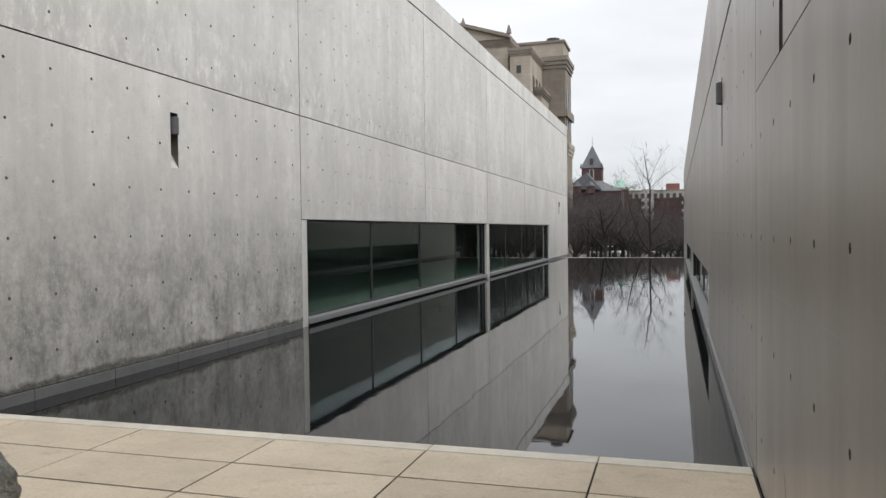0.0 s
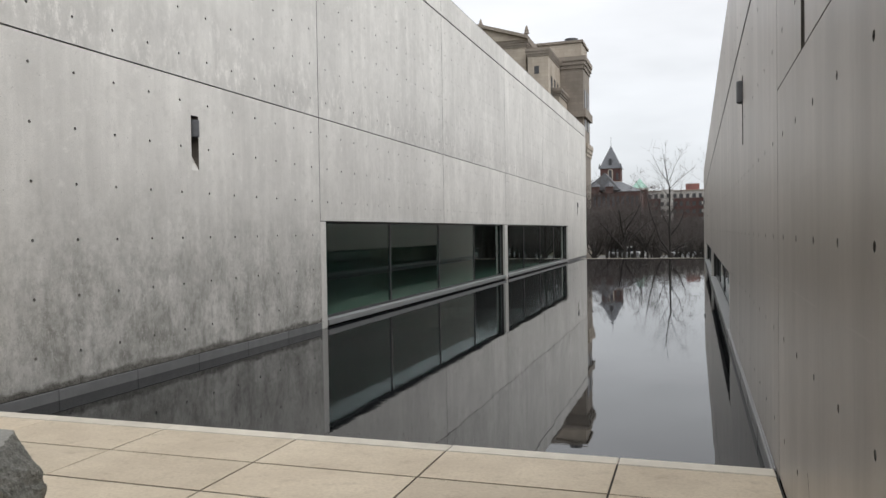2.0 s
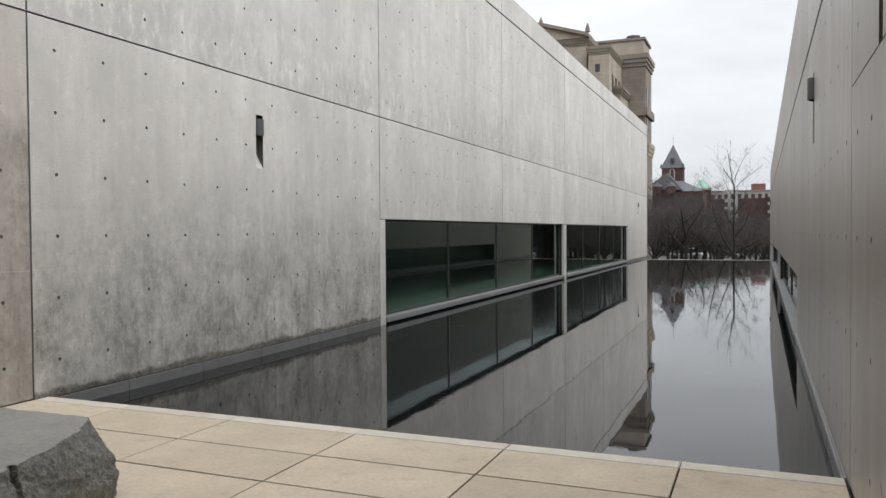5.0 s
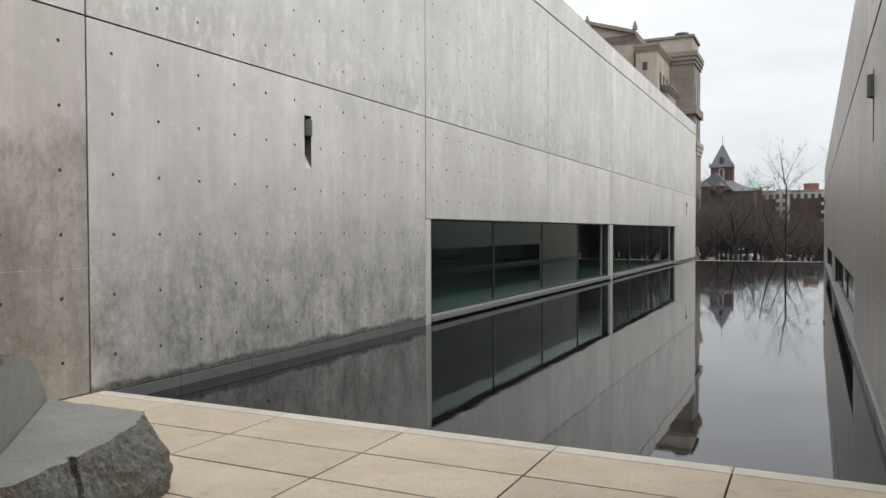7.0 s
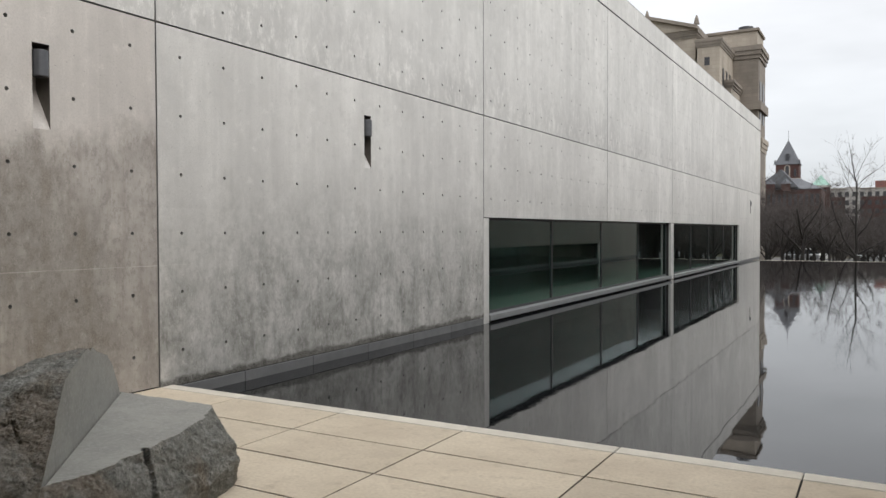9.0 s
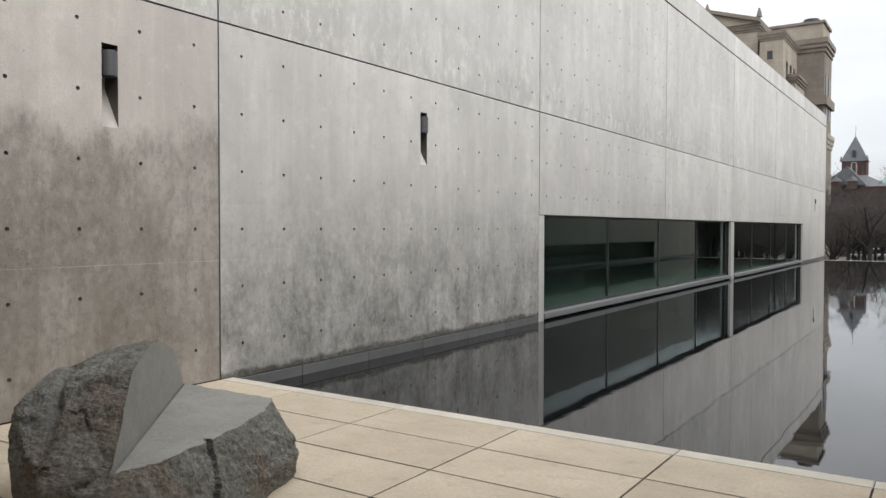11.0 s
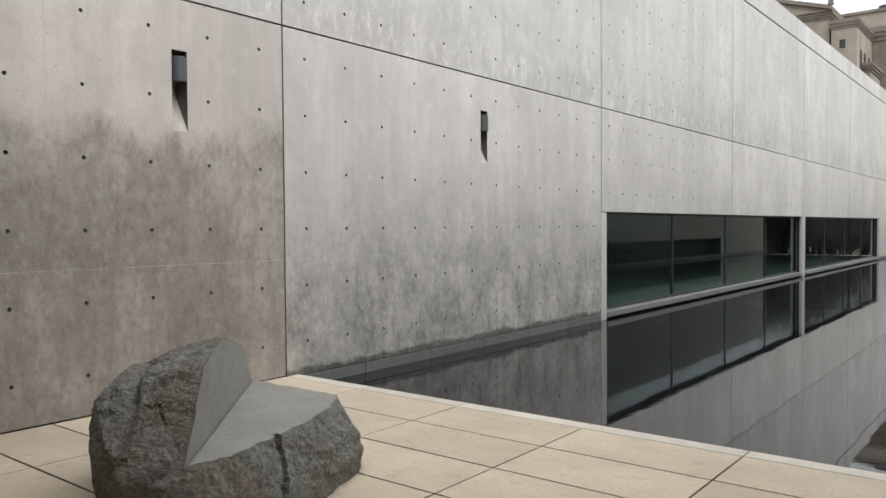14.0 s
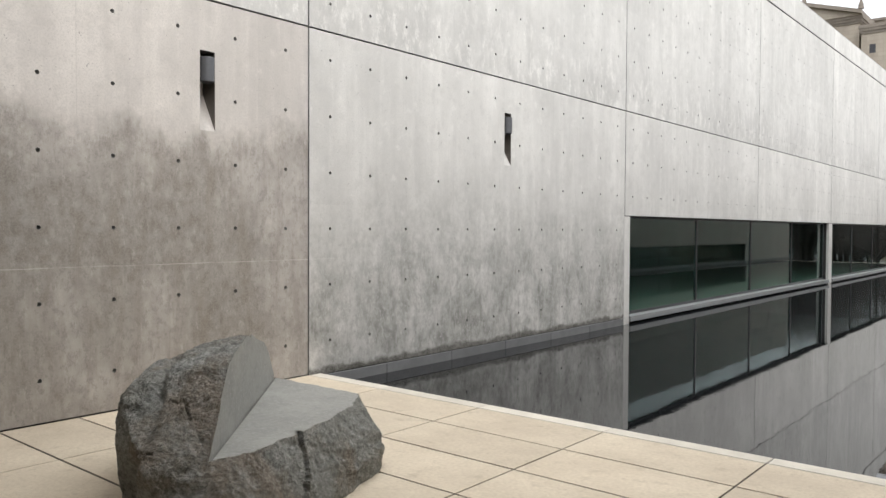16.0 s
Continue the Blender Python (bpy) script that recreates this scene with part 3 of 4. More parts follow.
def boulder_material(name, dressed):
    k = Mat(name, 0.8 if not dressed else 0.6, spec=0.3)
    a, b, c = k.noise(2.2, 8, 0.7), k.noise(18, 9, 0.8), k.noise(110, 6, 0.75)
    if dressed:
        col = k.mix(k.span(a, 0.3, 0.7), (0.23, 0.228, 0.208), (0.345, 0.34, 0.31))
        col = k.mix(k.span(b, 0.48, 0.64, 0, 0.55), col, (0.21, 0.214, 0.20))
        col = k.mix(k.span(k.noise(40, 8, 0.8), 0.5, 0.62, 0, 0.5), col, (0.42, 0.42, 0.395))
        col = k.mix(k.span(c, 0.5, 0.7, 0, 0.3), col, (0.31, 0.31, 0.30))
        k.bump(c, 0.08, 0.004)
    else:
        m = k.noise(42, 8, 0.74)
        bed = k.noise(9, 8, 0.7, k.pos(1.0, 1.0, 2.6, own=True))
        col = k.mix(k.span(a, 0.35, 0.65), (0.21, 0.21, 0.188), (0.345, 0.338, 0.305))
        col = k.mix(k.span(bed, 0.46, 0.60, 0, 0.5), col, (0.115, 0.117, 0.107))
        col = k.mix(k.span(k.noise(2.6, 8, 0.7), 0.52, 0.62, 0, 0.5), col, (0.38, 0.38, 0.36))
        rust = k.span(k.noise(1.5, 8, 0.7, k.pos(1.0, 1.0, 0.7)), 0.50, 0.61, 0, 0.6)
        col = k.mix(rust, col, (0.24, 0.18, 0.125))
        col = k.mix(k.span(b, 0.52, 0.64, 0, 0.5), col, (0.075, 0.075, 0.068))
        col = k.mix(k.span(m, 0.52, 0.60, 0, 0.42), col, (0.07, 0.07, 0.062))
        col = k.mix(k.span(m, 0.47, 0.39, 0, 0.36), col, (0.52, 0.51, 0.47))
        col = k.mix(k.span(c, 0.52, 0.66, 0, 0.28), col, (0.06, 0.06, 0.055))
        col = k.mix(k.span(c, 0.46, 0.34, 0, 0.28), col, (0.46, 0.455, 0.43))
        k.bump(k.math("ADD", k.math("ADD", k.math("MULTIPLY", m, 0.6), k.math("MULTIPLY", c, 0.3)), k.math("ADD", b, bed)), 0.9, 0.024)
    k.colour(col)
    return k.m


M_ROCK, M_SAWN = boulder_material("rough_boulder", False), boulder_material("sawn_stone", True)
SEAT_Z = 0.42
U, V = Vector((-0.692, 0.722, 0)), Vector((0.722, 0.692, 0))
ROCK = Matrix(((U.x, V.x, 0, -3.245), (U.y, V.y, 0, 2.29), (0, 0, 1, 0), (0, 0, 0, 1)))


def boulder():
    bm = bmesh.new()
    for p in ((0, 0, .42), (.22, 0, .59), (.45, 0, .81), (.75, 0, .87), (1.15, 0, .87), (1.72, 0, .71), (2.08, 0, .42),
              (.9, -.28, .84), (.44, -.25, .80), (1.5, -.3, .73), (.85, -.56, .72), (.53, -.60, .64), (1.3, -.60, .62), (.52, -.63, .36),
              (.56, -.60, -.02), (1.35, -.70, -.02), (1.25, -.78, .35), (2.0, -.45, -.02), (1.9, -.3, .5), (2.2, .05, .15), (2.1, .25, -.02),
              (-.12, -.08, .30), (-.26, .0, -.02), (-.2, .26, -.02), (-.1, .2, .25), (-.05, -.34, .48), (.1, -.34, -.02), (.1, .16, .42),
              (.5, .37, .42), (.79, .52, .42), (1.11, .63, .42), (1.47, .66, .42), (.2, .36, -.02), (.72, .61, -.02), (1.12, .80, -.02),
              (1.14, .83, .17), (1.5, .78, -.02), (.72, .60, .2)):
        bm.verts.new(p)
    res = bmesh.ops.convex_hull(bm, input=bm.verts)
    junk = {g for k in ("geom_interior", "geom_unused") for g in res[k] if isinstance(g, bmesh.types.BMVert)}
    bmesh.ops.delete(bm, geom=list(junk), context="VERTS")
    for target in (0.3, 0.15, 0.075, 0.04, 0.022, 0.012):
        fine = target < 0.02
        bmesh.ops.subdivide_edges(bm, edges=[ed for ed in bm.edges if ed.calc_length() > target and (
            not fine or all((v.co.y > 0.1 and abs(v.co.x - 0.2 - 0.71 * v.co.z) < 0.09) or (v.co.y < 0 and v.co.x < 0.6) for v in ed.verts))], cuts=1, use_grid_fill=False)
        bmesh.ops.triangulate(bm, faces=[f for f in bm.faces if len(f.verts) > 3])
        if target == 0.075:
            bmesh.ops.smooth_vert(bm, verts=bm.verts, factor=0.12, use_axis_x=True, use_axis_y=True, use_axis_z=True)
    bm.normal_update()
    moved = []
    for v in bm.verts:
        p = v.co
        n = v.normal
        q = Vector((p.x * 2.0, p.y * 2.0, p.z * 3.2))
        near, _ = noise.voronoi(Vector((p.x * 3.2, p.y * 3.2, p.z * 3.6 + 0.4 * p.x)) + 0.12 * noise.noise_vector(p * 6))
        d = 0.010 * noise.fractal(q, 0.7, 2.2, 6) + 0.05 * (min(0.34, near[1] - near[0]) - 0.2)
        d += 0.009 * noise.ridged_multi_fractal(p * 8, 0.75, 2.1, 6, 1.0, 2.0) - 0.010
        d += 0.005 * noise.noise(p * 30) + 0.004 * noise.noise(p * 62)
        # bedding ledges on the rough side
        if p.y < -0.02:
            d += 0.007 * math.sin((p.z + 0.25 * p.y + 0.05 * noise.noise(p * 5)) * 62) * max(0.0, noise.noise(p * 2.4 + Vector((3, 1, 7))))
            # the hollow between two split faces
            line = -0.36 - 0.05 * math.sin(p.z * 9) - 0.22 * max(0.0, 0.5 - p.z)
            if p.x < 0.9:
                d -= 0.04 * math.exp(-((p.y - line) / 0.045) ** 2)
        if n.z < 0.8 and p.y > 0.2 and abs(p.x - 0.2 - 0.71 * p.z - 0.008 * math.sin(p.z * 30)) < 0.020:
            d -= 0.055
        for cx, cz, tilt, half in ((-0.20, 0.66, -0.25, 0.06), (-0.15, 0.62, -0.9, 0.04), (-0.30, 0.45, 0.4, 0.05)):
            if p.y < -0.04 and p.x < 0.6 and abs(p.y - cx) < half and abs(p.z - cz - tilt * (p.y - cx) - 0.01 * math.sin(p.y * 60) - 0.008 * noise.noise(p * 40)) < 0.0065 * (1.2 - abs(p.y - cx) / half):
                d -= 0.016
        moved.append(p + n * d)
    for v, p in zip(bm.verts, moved):
        v.co = p
        if v.co.z < 0.0:
            v.co.z = 0.0
    return bm


def close_cut(bm):
    """Fills each open loop that a saw cut has left."""
    left = {ed for ed in bm.edges if len(ed.link_faces) == 1}
    made = []
    while left:
        ed = left.pop()
        start, v = ed.verts
        loop = [start, v]
        while v is not start:
            nxt = next((q for q in v.link_edges if q in left), None)
            if nxt is None:
                break
            left.discard(nxt)
            v = nxt.other_vert(v)
            loop.append(v)
        if v is start and len(loop) > 3:
            made.append(bm.faces.new(loop[:-1]))
    for f in made:
        f.material_index = 1
    if made:
        bmesh.ops.triangulate(bm, faces=made)


def sawn(bm, planes):
    for co, no in planes:
        bmesh.ops.bisect_plane(bm, geom=bm.verts[:] + bm.edges[:] + bm.faces[:], plane_co=co, plane_no=no, clear_outer=True, dist=1e-5)
        close_cut(bm)
    for f in bm.faces:
        f.smooth = False
    bmesh.ops.recalc_face_normals(bm, faces=bm.faces)
    return bm


settee = thing("stone_settee", "rough grey boulder with a smooth sawn seat and back", "stone settee", at=ROCK)
whole = boulder()
back_half = whole.copy()
part("backrest", sawn(back_half, [((0, 0, 0), (0, 1, 0))]), (M_ROCK, M_SAWN), settee)
seat_half = sawn(whole, [((0, 0, 0), (0, -1, 0)), ((0, 0, SEAT_Z), (0, 0, 1))])
# the saw's groove where seat and back meet
bmesh.ops.bisect_plane(seat_half, geom=seat_half.verts[:] + seat_half.edges[:] + seat_half.faces[:], plane_co=(0, 0.014, 0), plane_no=(0, 1, 0))
for v in seat_half.verts:
    if abs(v.co.y) < 1e-4 and abs(v.co.z - SEAT_Z) < 1e-3:
        v.co.z -= 0.02
part("seat", seat_half, (M_ROCK, M_SAWN), settee)

# ---- distance ----
GROUND_Z = -2.4


def ground_material():
    k = Mat("winter_grass", 0.95, spec=0.1)
    c = k.mix(k.span(k.noise(0.09, 5, 0.6), 0.35, 0.65), (0.07, 0.062, 0.04), (0.11, 0.105, 0.06))
    c = k.mix(k.span(k.noise(1.2, 5, 0.7), 0.4, 0.7, 0, 0.6), c, (0.05, 0.04, 0.028))
    k.colour(c)
    return k.m


bm = bmesh.new()
vs = [bm.verts.new(p) for p in ((-2500, -2500, GROUND_Z), (2500, -2500, GROUND_Z), (2500, 2500, GROUND_Z), (-2500, 2500, GROUND_Z))]
bm.faces.new(vs)
tagged(part("ground", bm, ground_material()), "dull winter grass and leaf litter beyond the pool", "ground", kind="structure")


def far(x, z, d):
    """A place at depth d on the line of sight through (x, 100, z)."""
    s = (d - 0.286) / 99.714
    return Vector((0.078 + (x - 0.078) * s, d, 1.565 + (z - 1.565) * s))


def stone_wall_material(name, tone, course):
    k = Mat(name, 0.85, spec=0.2)
    wave = k.node("ShaderNodeTexBrick", Scale=1.0)
    sep = k.node("ShaderNodeSeparateXYZ")
    k.link(k.geo.outputs["Position"], sep.inputs[0])
    com = k.node("ShaderNodeCombineXYZ")
    k.link(k.math("ADD", sep.outputs["X"], sep.outputs["Y"]), com.inputs["X"])
    k.link(sep.outputs["Z"], com.inputs["Y"])
    k.link(com.outputs[0], wave.inputs["Vector"])
    wave.inputs["Color1"].default_value = (*tone, 1)
    wave.inputs["Color2"].default_value = (*[c * 0.88 for c in tone], 1)
    wave.inputs["Mortar"].default_value = (*[c * 0.82 for c in tone], 1)
    wave.inputs["Brick Width"].default_value, wave.inputs["Row Height"].default_value = course * 2.4, course
    wave.inputs["Mortar Size"].default_value = course * 0.05
    st = k.noise(0.35, 6, 0.65, k.pos(1, 1, 0.4))
    k.colour(k.mix(k.span(st, 0.45, 0.7, 0, 0.55), wave.outputs["Color"], tuple(c * 0.42 for c in tone)))
    return k.m


M_ASHLAR = stone_wall_material("soot_stained_limestone", (0.42, 0.37, 0.31), 0.42)
M_ASHLAR_DK = stone_wall_material("dark_limestone", (0.26, 0.228, 0.195), 0.42)
M_BRICK = stone_wall_material("red_brick", (0.10, 0.056, 0.05), 0.3)
M_SLATE = plain("grey_slate", (0.115, 0.12, 0.132), 0.7, var=0.2, scale=0.6)
M_COPPER = plain("green_copper", (0.30, 0.47, 0.40), 0.7, var=0.1, scale=0.5)
M_PALE = plain("pale_render", (0.36, 0.345, 0.325), 0.8, var=0.08, scale=0.5)
M_DARKWIN = plain("dark_far_glass", (0.035, 0.035, 0.04), 0.3)
M_BRICK2 = plain("bright_brick", (0.20, 0.085, 0.072), 0.85, var=0.15, scale=0.4)


def cornice(parent, x0, x1, y0, y1, z, out, h, mat):
    """A stepped moulding round a block's top."""
    for i, (o, a, b) in enumerate(((0.35, 0.0, 0.3), (0.7, 0.3, 0.62), (1.0, 0.62, 1.0))):
        part("cornice", box(x0 - out * o, x1 + out * o, y0 - out * o, y1 + out * o, z - h + h * a, z - h + h * b), mat, parent)


def temple():
    """The tall limestone building behind the concrete wall."""
    t = thing("temple", "tall soot-stained limestone building with heavy cornices and a gable", "building", at=None)
    D = 90.0
    g = GROUND_Z
    # gabled pavilion
    a0, a1, ap = far(-32.5, 26.5, D), far(-20.5, 26.5, D), far(-26.6, 28.6, D)
    da = 6.0
    part("wall", box(a0.x, a1.x, D, D + 6, g, a1.z), M_ASHLAR, t)
    cornice(t, a0.x, a1.x, D, D + 6, a1.z + 0.1, 0.35, 0.8, M_ASHLAR_DK)
    ridge_z = ap.z
    bm = bmesh.new()
    ex = 0.35
    for yy in (D - 0.5, D + da):
        for x, z in ((a0.x - ex, a1.z + 0.1), (a1.x + ex, a1.z + 0.1), (ap.x, ridge_z)):
            bm.verts.new((x, yy, z))
    bm.verts.ensure_lookup_table()
    v = bm.verts
    for f in ((0, 1, 2), (5, 4, 3), (0, 3, 4, 1), (1, 4, 5, 2), (2, 5, 3, 0)):
        bm.faces.new([v[i] for i in f])
    part("pediment", bm, M_ASHLAR, t, "gable over the pavilion")
    for sx, x_end in ((1, a1.x + ex), (-1, a0.x - ex)):
        bm = bmesh.new()
        n = Vector((-(ridge_z - a1.z) * sx, 0, (x_end - ap.x) * sx)).normalized()
        pts = []
        for yy in (D - 1.0, D + da + 0.3):
            for px, pz in ((ap.x, ridge_z), (x_end, a1.z + 0.1)):
                pts += [bm.verts.new((px, yy, pz + 0.0)), bm.verts.new((px, yy, pz + 0.4))]
        for f in ((0, 2, 3, 1), (4, 5, 7, 6), (0, 4, 6, 2), (1, 3, 7, 5), (2, 6, 7, 3), (0, 1, 5, 4)):
            bm.faces.new([pts[i] for i in f])
        part("raking_cornice", bm, M_ASHLAR_DK, t)
    for x, z in ((ap.x, ridge_z), (a1.x + 0.1, a1.z + 0.6)):
        f = part("finial", cyl(0.34, z + 0.2, z + 0.55, 8, 0.24, (x, D)), M_ASHLAR_DK, t)
        part("leaf", cyl(0.28, z + 0.55, z + 1.2, 8, 0.07, (x, D)), M_ASHLAR_DK, f)
    # lower block beside the gable
    b0, b1 = far(-20.3, 25.0, D - 1.5), far(-17.6, 25.4, D - 1.5)
    yb1 = D + 7.0
    part("wall", box(b0.x, b1.x, D - 1.5, yb1, g, b1.z - 0.1), M_ASHLAR, t)
    cornice(t, b0.x, b1.x, D - 1.5, yb1, b1.z, 0.25, 0.9, M_ASHLAR_DK)
    w = far(-19.1, 22.6, D - 1.5)
    wi = part("window", box(w.x - 0.28, w.x + 0.28, D - 1.56, D - 1.4, w.z - 0.45, w.z + 0.45), M_DARKWIN, t)
    part("surround", box(w.x - 0.45, w.x + 0.45, D - 1.54, D - 1.45, w.z - 0.65, w.z + 0.65), M_ASHLAR, wi)
    for i in range(3):
        y = D + 0.2 + i * 2.2
        part("side_window", box(b1.x - 0.05, b1.x + 0.05, y, y + 0.9, b1.z - 6, b1.z - 3), M_DARKWIN, t)
    # the main block behind
    DC = 97.0
    c0, c1 = far(-27.0, 24.0, DC), far(-13.1, 24.0, DC)
    ct = far(-13.1, 23.9, DC).z
    part("wall", box(c0.x, c1.x, DC, DC + 6, g, ct), M_ASHLAR_DK, t)
    cornice(t, c0.x, c1.x, DC, DC + 6, ct, 0.4, 1.5, M_ASHLAR_DK)
    at = far(-13.1, 25.75, DC).z
    part("attic", box(c0.x, c1.x - 0.2, DC + 0.3, DC + 5.6, ct, at), M_ASHLAR, t)
    part("attic_coping", box(c0.x - 0.2, c1.x, DC + 0.1, DC + 5.8, at, at + 0.3), M_ASHLAR_DK, t)
    part("roof_vent", cyl(0.85, at + 0.3, at + 0.72, 16, 0.85, (c1.x - 1.6, DC + 1.3)), M_DARKWIN, t)
    z2 = far(-13.1, 16.6, DC).z
    part("string_course", box(c0.x - 0.5, c1.x + 0.35, DC - 0.6, DC + 6.3, z2 - 0.5, z2 + 0.5), M_ASHLAR_DK, t)
    for i in range(2):
        y = DC + 1 + i * 2.4
        part("side_window", box(c1.x - 0.05, c1.x + 0.06, y, y + 1.3, ct - 9, ct - 4), M_DARKWIN, t)
    # lower wing in front of the main block
    e0, e1 = far(-20.0, 20.0, D + 1), far(-16.2, 19.9, D + 1)
    part("wall", box(e0.x, e1.x, D + 1, DC - 0.01, g, e1.z), M_ASHLAR, t)
    cornice(t, e0.x, e1.x, D + 1, DC - 0.01, e1.z + 0.1, 0.35, 0.9, M_ASHLAR_DK)
    # wing at the foot of the main block
    f1 = far(-12.85, 12.6, DC + 2)
    part("wall", box(c0.x, f1.x, DC + 2, DC + 7, g, f1.z), M_ASHLAR, t)
    cornice(t, c0.x, f1.x, DC + 2, DC + 7, f1.z + 0.1, 0.3, 1.6, M_ASHLAR)
    return t


temple()


def church():
    D = 220.0
    c = thing("church", "dark brick church with a square tower and grey slate spire", "church")
    ap, el, er = far(-9.79, 12.4, D), far(-11.0, 9.35, D), far(-8.6, 9.35, D)
    r = (er.x - el.x) / 2 * 1.1
    cx, cy = (el.x + er.x) / 2, D + r
    tower = part("tower", box(cx - r * 0.96, cx + r * 0.96, cy - r * 0.96, cy + r * 0.96, GROUND_Z, el.z), M_BRICK, c)
    spire = bmesh.new()
    q = [spire.verts.new((cx + sx * r * 1.05, cy + sy * r * 1.05, el.z)) for sx, sy in ((-1, -1), (1, -1), (1, 1), (-1, 1))]
    mid = [spire.verts.new((cx + sx * r * 0.74, cy + sy * r * 0.74, el.z + (ap.z - el.z) * 0.30)) for sx, sy in ((-1, -1), (1, -1), (1, 1), (-1, 1))]
    tip = spire.verts.new((cx, cy, ap.z))
    for i in range(4):
        j = (i + 1) % 4
        spire.faces.new((q[i], q[j], mid[j], mid[i]))
        spire.faces.new((mid[i], mid[j], tip))
    spire.faces.new(q[::-1])
    sp = part("spire", spire, M_SLATE, c, "steep grey slate spire")
    part("cross", cyl(0.05, ap.z - 0.2, ap.z + 2.4, 6, 0.04, (cx, cy)), M_DARKWIN, sp)
    part("dormer", box(cx - 0.4, cx + 0.4, cy - r * 0.95, cy, el.z + 1.0, el.z + 2.8), M_DARKWIN, sp)
    for sx in (-1, 1):
        part("pinnacle", cyl(0.4, el.z, el.z + 1.3, 6, 0.1, (cx + sx * r, cy - r)), M_SLATE, tower)
    zc = far(0, 7.6, D).z
    part("string_course", box(cx - r * 1.02, cx + r * 1.02, cy - r * 1.02, cy + r * 1.02, zc - 0.2, zc + 0.2), M_ASHLAR, tower)
    wz = far(0, 7.9, D).z
    for off in (-0.62, 0.0, 0.62):
        hw, up = (0.42, 2.7) if off == 0.0 else (0.30, 1.9)
        x = cx + off * r * 1.05
        bm = bmesh.new()
        arch = [(-hw, 0), (hw, 0), (hw, up - hw)] + [(hw * math.cos(q * math.pi / 6), up - hw + 1.4 * hw * math.sin(q * math.pi / 6)) for q in range(1, 6)] + [(-hw, up - hw)]
        rim = [[bm.verts.new((x + px, cy - r * depth, wz + pz)) for px, pz in arch] for depth in (1.0, 0.9)]
        bm.faces.new(rim[0])
        bm.faces.new(rim[1][::-1])
        for q in range(len(arch)):
            bm.faces.new((rim[0][q - 1], rim[0][q], rim[1][q], rim[1][q - 1]))
        w = part("belfry_opening", bm, M_DARKWIN, tower)
        if off == 0.0:
            part("surround", box(x - 0.72, x + 0.72, cy - r * 0.985, cy - r * 0.9, wz - 0.15, wz + 2.2), M_ASHLAR, w)
            part("surround_arch", cyl(0.72, -0.1, 0.1, 16), M_ASHLAR, w).matrix_local = Matrix.Translation((x, cy - r * 0.93, wz + 2.3)) @ Matrix.Rotation(radians(90), 4, "X")
    # nave and transept roofs
    a, b = far(-12.9, 6.2, D), far(-5.9, 6.2, D)
    top = far(0, 7.6, D).z
    part("wall", box(a.x, b.x, D - 8, D + 6, GROUND_Z, a.z), M_BRICK, c)
    bm = bmesh.new()
    p = [bm.verts.new(v) for v in ((a.x - 0.4, D - 8.5, a.z), (b.x + 0.4, D - 8.5, a.z), (b.x + 0.4, D + 6.5, a.z), (a.x - 0.4, D + 6.5, a.z),
                                   (a.x + 3, D - 1, top), (b.x - 5.5, D - 1, top))]
    for f in ((0, 1, 5, 4), (1, 2, 5), (2, 3, 4, 5), (3, 0, 4), (3, 2, 1, 0)):
        bm.faces.new([p[i] for i in f])
    part("roof", bm, M_SLATE, c, "long grey slate roof")
    h0, h1 = far(-12.8, 6.4, D), far(-8.2, 6.4, D)
    ht = far(-10.6, 8.5, D).z
    bm = bmesh.new()
    p = [bm.verts.new(v) for v in ((h0.x, D - 9, h0.z), (h1.x, D - 9, h0.z), ((h0.x + h1.x) / 2 + 1, D - 9, ht), (h0.x, D + 3, h0.z), (h1.x, D + 3, h0.z), ((h0.x + h1.x) / 2 + 1, D + 3, ht))]
    for f in ((0, 1, 2), (5, 4, 3), (1, 4, 5, 2), (0, 2, 5, 3), (0, 3, 4, 1)):
        bm.faces.new([p[i] for i in f])
    part("transept_roof", bm, M_SLATE, c)
    for x in (-11.6, -9.9):
        d = far(x, 6.75, D - 9)
        dm = part("roof_dormer", box(d.x - 1.0, d.x + 1.0, D - 10, D - 7, d.z - 1.3, d.z + 0.6), M_BRICK, c)
        part("gablet", cyl(1.5, d.z + 0.6, d.z + 2.0, 4, 0.05, (d.x, D - 9.2)), M_SLATE, dm)
    for i in range(12):
        x = a.x + 0.8 + i * (b.x - a.x - 1.6) / 11
        part("window", box(x - 0.4, x + 0.4, D - 8.08, D - 7.9, a.z - 4.2, a.z - 1.2), M_DARKWIN, c)
    return c


church()


